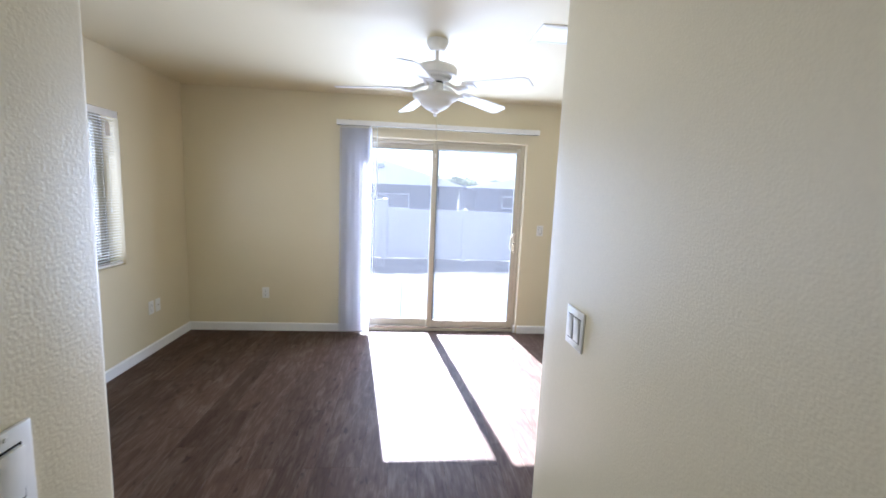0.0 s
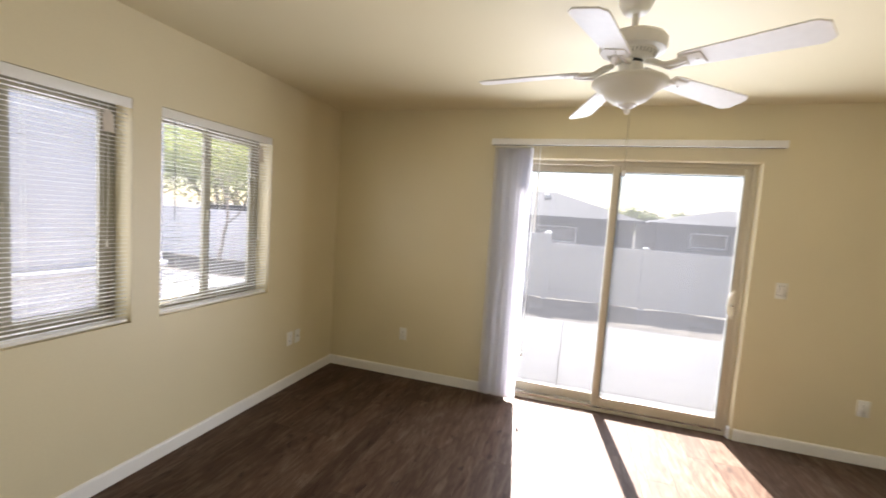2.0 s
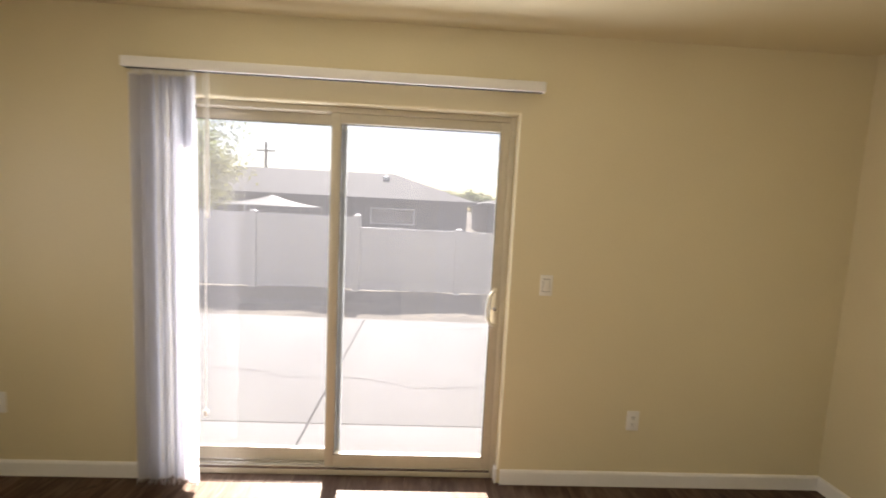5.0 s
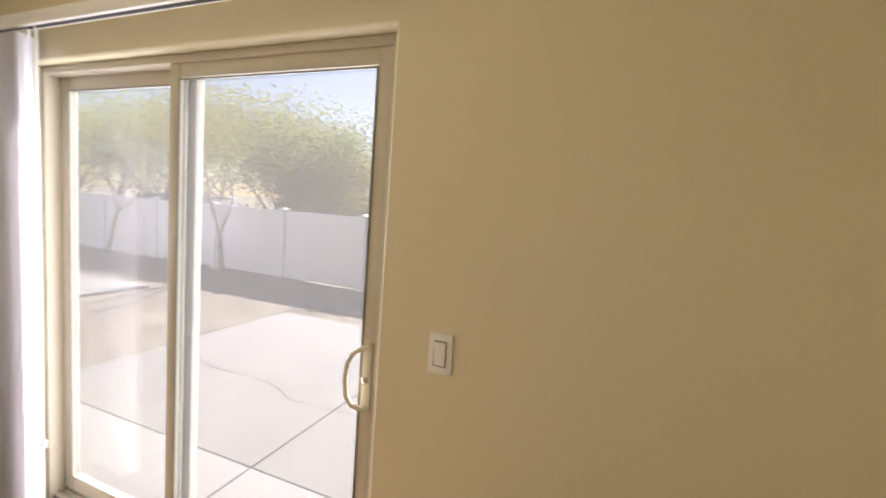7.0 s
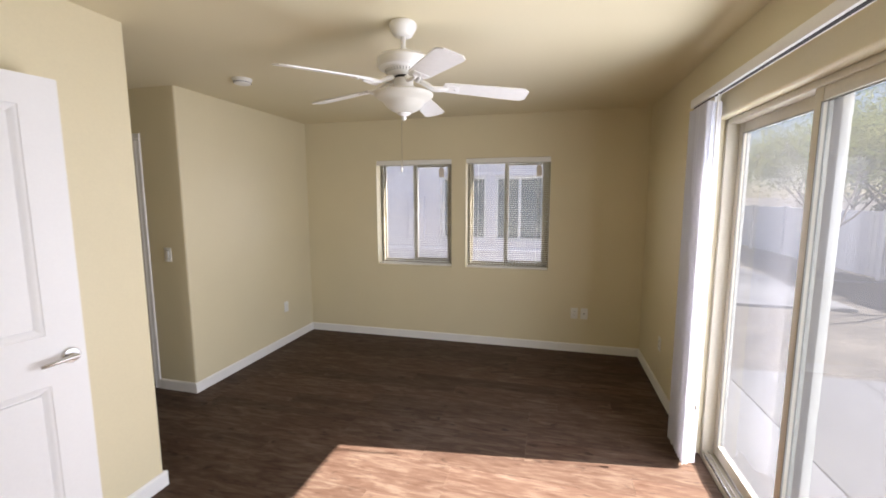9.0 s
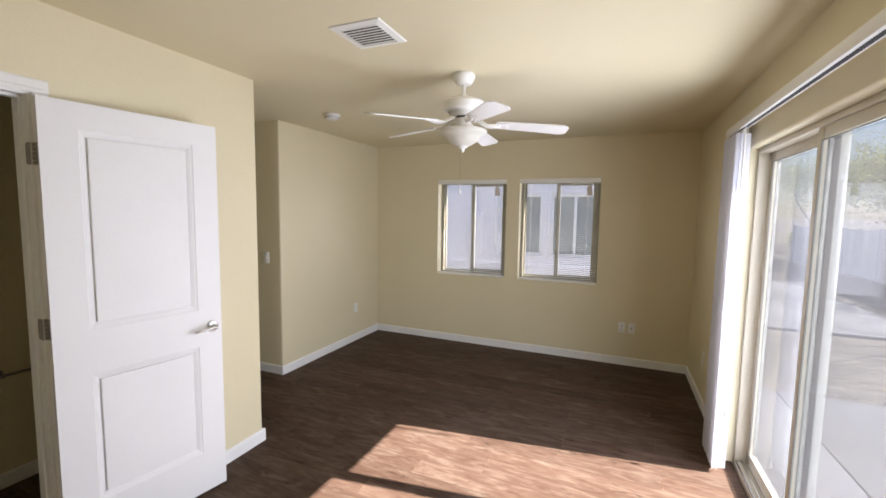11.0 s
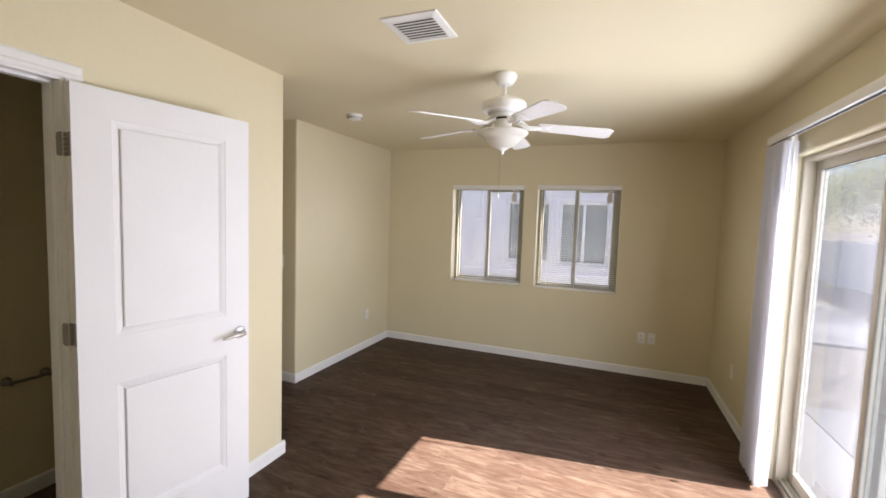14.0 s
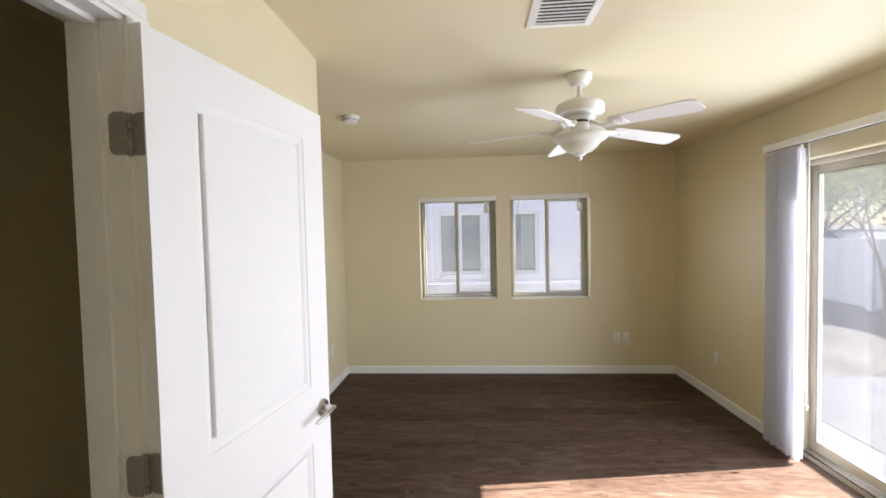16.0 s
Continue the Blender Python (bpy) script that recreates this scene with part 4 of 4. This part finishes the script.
def neighbour():
    h = thing("neighbour_house", "pale stucco house with two windows and an electric box", "house")
    wins = [(-2.82, -2.00, 0.83, 1.96), (-1.85, -1.00, 0.83, 1.96)]
    part("wall", rect_wall(-9.0, 0.62, -0.16, 2.75, -3.20, -3.0, 'y', wins, 0.010, -3.0), STUCCO, h)
    part("end_wall", rect_wall(-9.0, -3.2, -0.16, 2.75, 0.42, 0.62, 'x'), STUCCO, h)
    part("roof", solid(-9.1, -2.9, -9.0, 0.75, 2.75, 2.90, bevel=0.01), STUCCO, h)
    part("ledge", solid(-2.999, -2.955, -9.0, 0.66, 0.60, 0.68, bevel=0.006), STUCCO, h)
    part("inner_wall", solid(-4.6, -4.5, -9.0, 0.42, -0.16, 2.75), STUCCO, h, "", None)
    for y0, y1, z0, z1 in wins:
        w = part("window", yz_ring(y0 + 0.002, y1 - 0.002, z0 + 0.002, z1 - 0.002, -3.09, -3.02, 0.045), TRIM, h)
        mid = (y0 + y1) / 2
        part("mullion", solid(-3.085, -3.03, mid - 0.025, mid + 0.025, z0 + 0.045, z1 - 0.045, bevel=0.003), TRIM, w)
        part("trim_band", yz_ring(y0 - 0.07, y1 + 0.07, z0 - 0.07, z1 + 0.07, -2.999, -2.985, 0.07), STUCCO, w)
        part("pane", solid(-3.062, -3.058, y0 + 0.045, y1 - 0.045, z0 + 0.045, z1 - 0.045), FARGLASS, w, "", None)
        # added sheet, no real blind: gives the window glass its grey-green tone
        part("shade", solid(-3.115, -3.112, y0 + 0.05, y1 - 0.05, z0 + 0.05, z1 - 0.04), PANEBACK, w, "grey-green sheet added behind the pane", None)
    bx = part("electric_box", solid(-2.999, -2.90, -3.44, -3.14, 0.80, 1.625, bevel=0.008), STUCCO, h, "pale metal electric box")
    part("lid", solid(-2.901, -2.893, -3.43, -3.15, 0.98, 1.60, bevel=0.004), STUCCO, bx)
    part("conduit", tube([(-2.955, -3.29, 1.62), (-2.955, -3.29, 2.75)], 0.03, 10), STUCCO, h, "", 60)


neighbour()


def hip_house(name, label, x0, x1, y0, y1, eave, ridge, wallmat, windows):
    h = thing(name, label, "house")
    part("wall", rect_wall(x0 + 0.5, x1 - 0.5, -0.16, eave + 0.05, y0 + 0.5, y0 + 0.7, 'x', windows), wallmat, h)
    part("body", solid(x0 + 0.55, x1 - 0.55, y0 + 1.1, y1 - 0.5, -0.16, eave), wallmat, h, "", None)
    bm = bmesh.new()
    half = (y1 - y0) / 2
    ym = (y0 + y1) / 2
    c = [bm.verts.new(v) for v in ((x0, y0, eave), (x1, y0, eave), (x1, y1, eave), (x0, y1, eave), (x0 + half, ym, ridge), (x1 - half, ym, ridge))]
    for q in ((0, 1, 5, 4), (1, 2, 5), (2, 3, 4, 5), (3, 0, 4), (3, 2, 1, 0)):
        bm.faces.new([c[i] for i in q])
    r = part("roof", bm, ROOF, h, "", None)
    part("fascia", frame_ring(x0, x1, eave - 0.16, eave + 0.02, y0 - 0.01, y0 + 0.03, 0.1, bevel=0.0), DARKWALL, r, "", None)
    for x in (x0 + half + 3.0, x1 - half - 0.4):
        z = eave + (ridge - eave) * 0.72
        part("roof_vent", solid(x - 0.22, x + 0.22, y0 + half * 0.70, y0 + half * 0.78, z - 0.1, z + 0.22, bevel=0.02), TRIM, r, "white roof vent")
    for a, b, c0, e in windows:
        w = part("window", frame_ring(a, b, c0, e, y0 + 0.52, y0 + 0.6, 0.07), TRIM, h)
        part("pane", solid(a + 0.07, b - 0.07, y0 + 0.555, y0 + 0.565, c0 + 0.07, e - 0.07), FARGLASS, w, "", None)


hip_house("far_house", "low grey house with a shingled hip roof behind the fence", -18.0, 5.9, 22.0, 32.5, 1.95, 3.75, DARKWALL, [(-0.3, 2.3, 0.45, 1.4), (-9.5, -7.5, 0.5, 1.4)])
hip_house("far_house", "low grey house with a pale hip roof further off", 6.6, 24.0, 25.0, 36.0, 2.0, 3.2, DARKWALL, [(9.0, 11.0, 0.6, 1.5)])


def shade_sail():
    s = thing("patio_canopy", "pale canvas patio canopy behind the fence", "canopy")
    bm = bmesh.new()
    x0, x1, y0, y1 = -4.4, -1.4, 12.5, 15.5
    n = 8
    g = []
    for j in range(n + 1):
        row = []
        for i in range(n + 1):
            u, v = i / n, j / n
            d = max(abs(u - 0.5), abs(v - 0.5)) * 2
            row.append(bm.verts.new((x0 + (x1 - x0) * u, y0 + (y1 - y0) * v, 1.34 + 0.38 * (1 - d) ** 1.6)))
        g.append(row)
    for a, b in zip(g, g[1:]):
        for i in range(n):
            bm.faces.new((a[i], a[i + 1], b[i + 1], b[i]))
    bmesh.ops.solidify(bm, geom=bm.faces[:], thickness=0.01)
    part("canopy_cloth", bm, CANVAS, s, "", 60)
    for x in (x0 + 0.03, x1 - 0.03):
        for y in (y0 + 0.03, y1 - 0.03):
            part("post", tube([(x, y, -0.16), (x, y, 1.345)], 0.03, 8), HINGE, s)


shade_sail()

pole = thing("utility_pole", "tall weathered wooden utility pole", "pole")
part("shaft", tube([(-12.97, 40, -0.16), (-12.97, 40, 7.2)], [0.16, 0.11], 10), POLE, pole, "", 60)
part("crossarm", solid(-13.9, -12.05, 39.95, 40.05, 6.3, 6.42), POLE, pole, "", None)


# ---- trees ----
def tree(name, label, base, height, spread, seed, leaf, fork=0.3, limbs=5, leaves=2200, size=0.09, radius=0.06, crown_low=0.4, stems=1):
    rng = random.Random(seed)
    t = thing(name, label, "tree", at=pose(*base))
    wood, green = bmesh.new(), []
    tips = []

    def grow(p, d, length, r, depth):
        pts, radii = [p], [r]
        n = 4
        for i in range(n):
            d = (d + Vector((rng.uniform(-1, 1), rng.uniform(-1, 1), rng.uniform(-0.35, 0.55))) * 0.20).normalized()
            p = p + d * length / n
            pts.append(p)
            radii.append(r * (1 - 0.45 * (i + 1) / n))
        tube(pts, radii, 7 if depth < 2 else 4, wood)
        if depth >= 1:
            tips.extend(pts[2:])
        if depth < 3:
            for k in range(limbs if depth == 0 else 3):
                a = 2 * math.pi * (k + rng.random() * 0.7) / (limbs if depth == 0 else 3)
                out = Vector((math.cos(a), math.sin(a), 0)) * spread / height * 1.5
                grow(p if rng.random() < 0.7 else pts[-2], (d * 0.75 + out + Vector((0, 0, 0.25))).normalized(), length * rng.uniform(0.55, 0.8) if depth else height * 0.27,
                     radii[-1] * 0.72, depth + 1)

    for s in range(stems):
        a = 2.4 * s + seed
        lean = Vector((math.cos(a), math.sin(a), 0)) * (0.30 if stems > 1 else 0.06)
        grow(Vector((0.06 * s, 0, -0.05)), (Vector((0, 0, 1)) + lean).normalized(), height * fork, radius, 0)
    part("trunk", wood, BARK, t, "", 60)
    verts, faces = [], []
    low = height * crown_low
    high = [p for p in tips if p.z > low] or tips
    for _ in range(leaves):
        c = rng.choice(high) + Vector((rng.gauss(0, 1), rng.gauss(0, 1), rng.gauss(0, 0.8))) * 0.12 * spread
        a, b = Vector((rng.gauss(0, 1), rng.gauss(0, 1), rng.gauss(0, 1))).normalized(), None
        b = a.orthogonal().normalized()
        s = size * rng.uniform(0.5, 1.3)
        i = len(verts)
        verts += [c - a * s, c + b * s * 0.42, c + a * s, c - b * s * 0.42]
        faces.append((i, i + 1, i + 2, i + 3))
    me = bpy.data.meshes.new("crown")
    me.from_pydata(verts, [], faces)
    me.materials.append(leaf)
    cr = new("crown", me)
    cr.parent = t


tree("young_tree", "thin young tree with bare grey forked trunk by the fence", (-3.15, 5.10, -0.15), 5.2, 2.3, 11, LEAF2, 0.22, 3, 11000, 0.017, 0.060, 0.40, 1)
tree("young_tree", "thin young tree with bare grey forked trunk by the fence", (-6.6, 5.0, -0.15), 5.2, 2.2, 5, LEAF2, 0.22, 3, 11000, 0.017, 0.06, 0.40, 1)
tree("palo_verde_tree", "yellow-green feathery tree behind the fence", (-3.4, 9.2, -0.16), 4.0, 2.0, 3, LEAF2, 0.28, 5, 8000, 0.05, 0.09, 0.30)
for i, (x, y, hgt) in enumerate(((-7.0, 10.0, 6.8), (-10.5, 9.0, 6.2), (-13.0, 12.0, 7.8), (-16.5, 9.5, 6.6), (-20.0, 13.0, 8.0), (-25.0, 9.0, 7.4), (-17.0, 17.0, 8.4), (-27.0, 15.0, 8.6), (-4.9, 11.0, 6.0))):
    tree("shade_tree", "leafy green shade tree behind the white fence", (x, y, -0.16), hgt, hgt * 0.55, 20 + i, LEAF if i % 3 else LEAF2, 0.22, 6, 9000, 0.065, 0.12, 0.2)
for i, (x, y, hgt) in enumerate(((-3.6, 8.2, 1.6), (-5.8, 7.6, 1.5), (-8.2, 7.8, 1.7), (-10.8, 7.6, 1.7), (-13.6, 8.0, 1.9), (-17.0, 7.8, 1.8), (-21.0, 8.4, 2.0))):
    tree("shrub", "low leafy green shrub behind the white fence", (x, y, -0.16), hgt, hgt * 0.95, 80 + i, LEAF, 0.12, 6, 7000, 0.06, 0.05, 0.05, 2)
for i, (x, y, hgt) in enumerate(((9.0, 46.0, 5.0), (13.5, 50.0, 4.6), (4.5, 52.0, 5.2), (-30.0, 48.0, 5.5))):
    tree("far_tree", "distant round green tree beyond the roofs", (x, y, -0.16), hgt, hgt * 0.6, 50 + i, LEAF, 0.24, 5, 2500, 0.22, 0.15, 0.2)


def car(at):
    c = thing("parked_car", "dark parked sport utility car behind the fence", "car", at=at)
    bm = bmesh.new()
    prof = [(-2.2, 0.35), (2.2, 0.35), (2.25, 0.75), (2.1, 0.98), (1.1, 1.05), (0.45, 1.52), (0.2, 1.58), (-1.9, 1.56), (-2.15, 1.1), (-2.25, 0.7)]
    a, b = [bm.verts.new((x, -0.9, z)) for x, z in prof], [bm.verts.new((x, 0.9, z)) for x, z in prof]
    for i in range(len(prof)):
        j = (i + 1) % len(prof)
        bm.faces.new((a[i], a[j], b[j], b[i]))
    bm.faces.new(a[::-1])
    bm.faces.new(b)
    bmesh.ops.bevel(bm, geom=bm.edges[:], offset=0.06, segments=2, profile=0.5, affect='EDGES')
    part("body", bm, CARPAINT, c)
    for s in (-0.905, 0.905):
        wb = bmesh.new()
        vs = [wb.verts.new((x, s, z)) for x, z in ((-1.85, 1.1), (0.9, 1.1), (0.4, 1.46), (-1.75, 1.46))]
        wb.faces.new(vs)
        bmesh.ops.solidify(wb, geom=wb.faces[:], thickness=0.01)
        part("side_window", wb, FARGLASS, c, "", None)
        for x in (-1.4, 1.4):
            w = lathe([(0.0, -0.1), (0.2, -0.1), (0.33, -0.09), (0.34, 0.09), (0.2, 0.1), (0.0, 0.1)], 24)
            bmesh.ops.transform(w, matrix=pose(x, s * 0.9, 0.34, 90), verts=w.verts)
            part("wheel", w, DARKGAP, c)


car(pose(-9.5, 9.8, -0.16, 0, 0, 4))

# ---- floor planks, laid along y with staggered ends ----
def floor():
    f = thing("floor", "dark walnut-brown vinyl plank floor", "floor", kind="structure")
    w, length = 0.152, 1.22
    cache = {}
    rng = random.Random(21)

    def lay(x0, x1, y0, y1):
        """One plank cut to the given rectangle."""
        key = (round(x1 - x0, 3), round(y1 - y0, 3))
        if key[0] < 0.01 or key[1] < 0.02:
            return
        if key not in cache:
            a, b, e = key[0] / 2 - 0.0002, key[1] / 2 - 0.0002, 0.0006
            bm = bmesh.new()
            lo, mid, hi = ([bm.verts.new((sx * (a - i), sy * (b - i), z)) for sx, sy in ((-1, -1), (1, -1), (1, 1), (-1, 1))]
                           for i, z in ((0, -0.006), (0, -0.0008), (e, 0.0)))
            for p, q in ((lo, mid), (mid, hi)):
                for i in range(4):
                    bm.faces.new((p[i], p[(i + 1) % 4], q[(i + 1) % 4], q[i]))
            bm.faces.new(hi)
            cache[key] = mesh_of("plank", bm, PLANK)
        o = new("plank", cache[key])
        o.parent = f
        o.matrix_world = pose((x0 + x1) / 2, (y0 + y1) / 2, 0)

    x = 0.0
    while x < 5.29:
        xe = min(x + w, 5.29)
        cuts = [x] + [c for c in (1.732, 2.685) if x < c < xe] + [xe]
        first = rng.choice((0.25, 0.45, 0.65, 0.85, 1.05, 1.22))
        for a, b in zip(cuts, cuts[1:]):
            lo = -3.665 if b <= 1.7321 else (-6.0 if b <= 2.6851 else -2.93)
            y, step = 0.045, first
            while y > lo + 0.01:
                yn = max(y - step, lo)
                lay(a, b, yn, y)
                y, step = yn, length
        x += w
    x = 2.79
    while x < 5.29:
        lay(x, min(x + w, 5.29), -3.88, -2.93)
        x += w


floor()
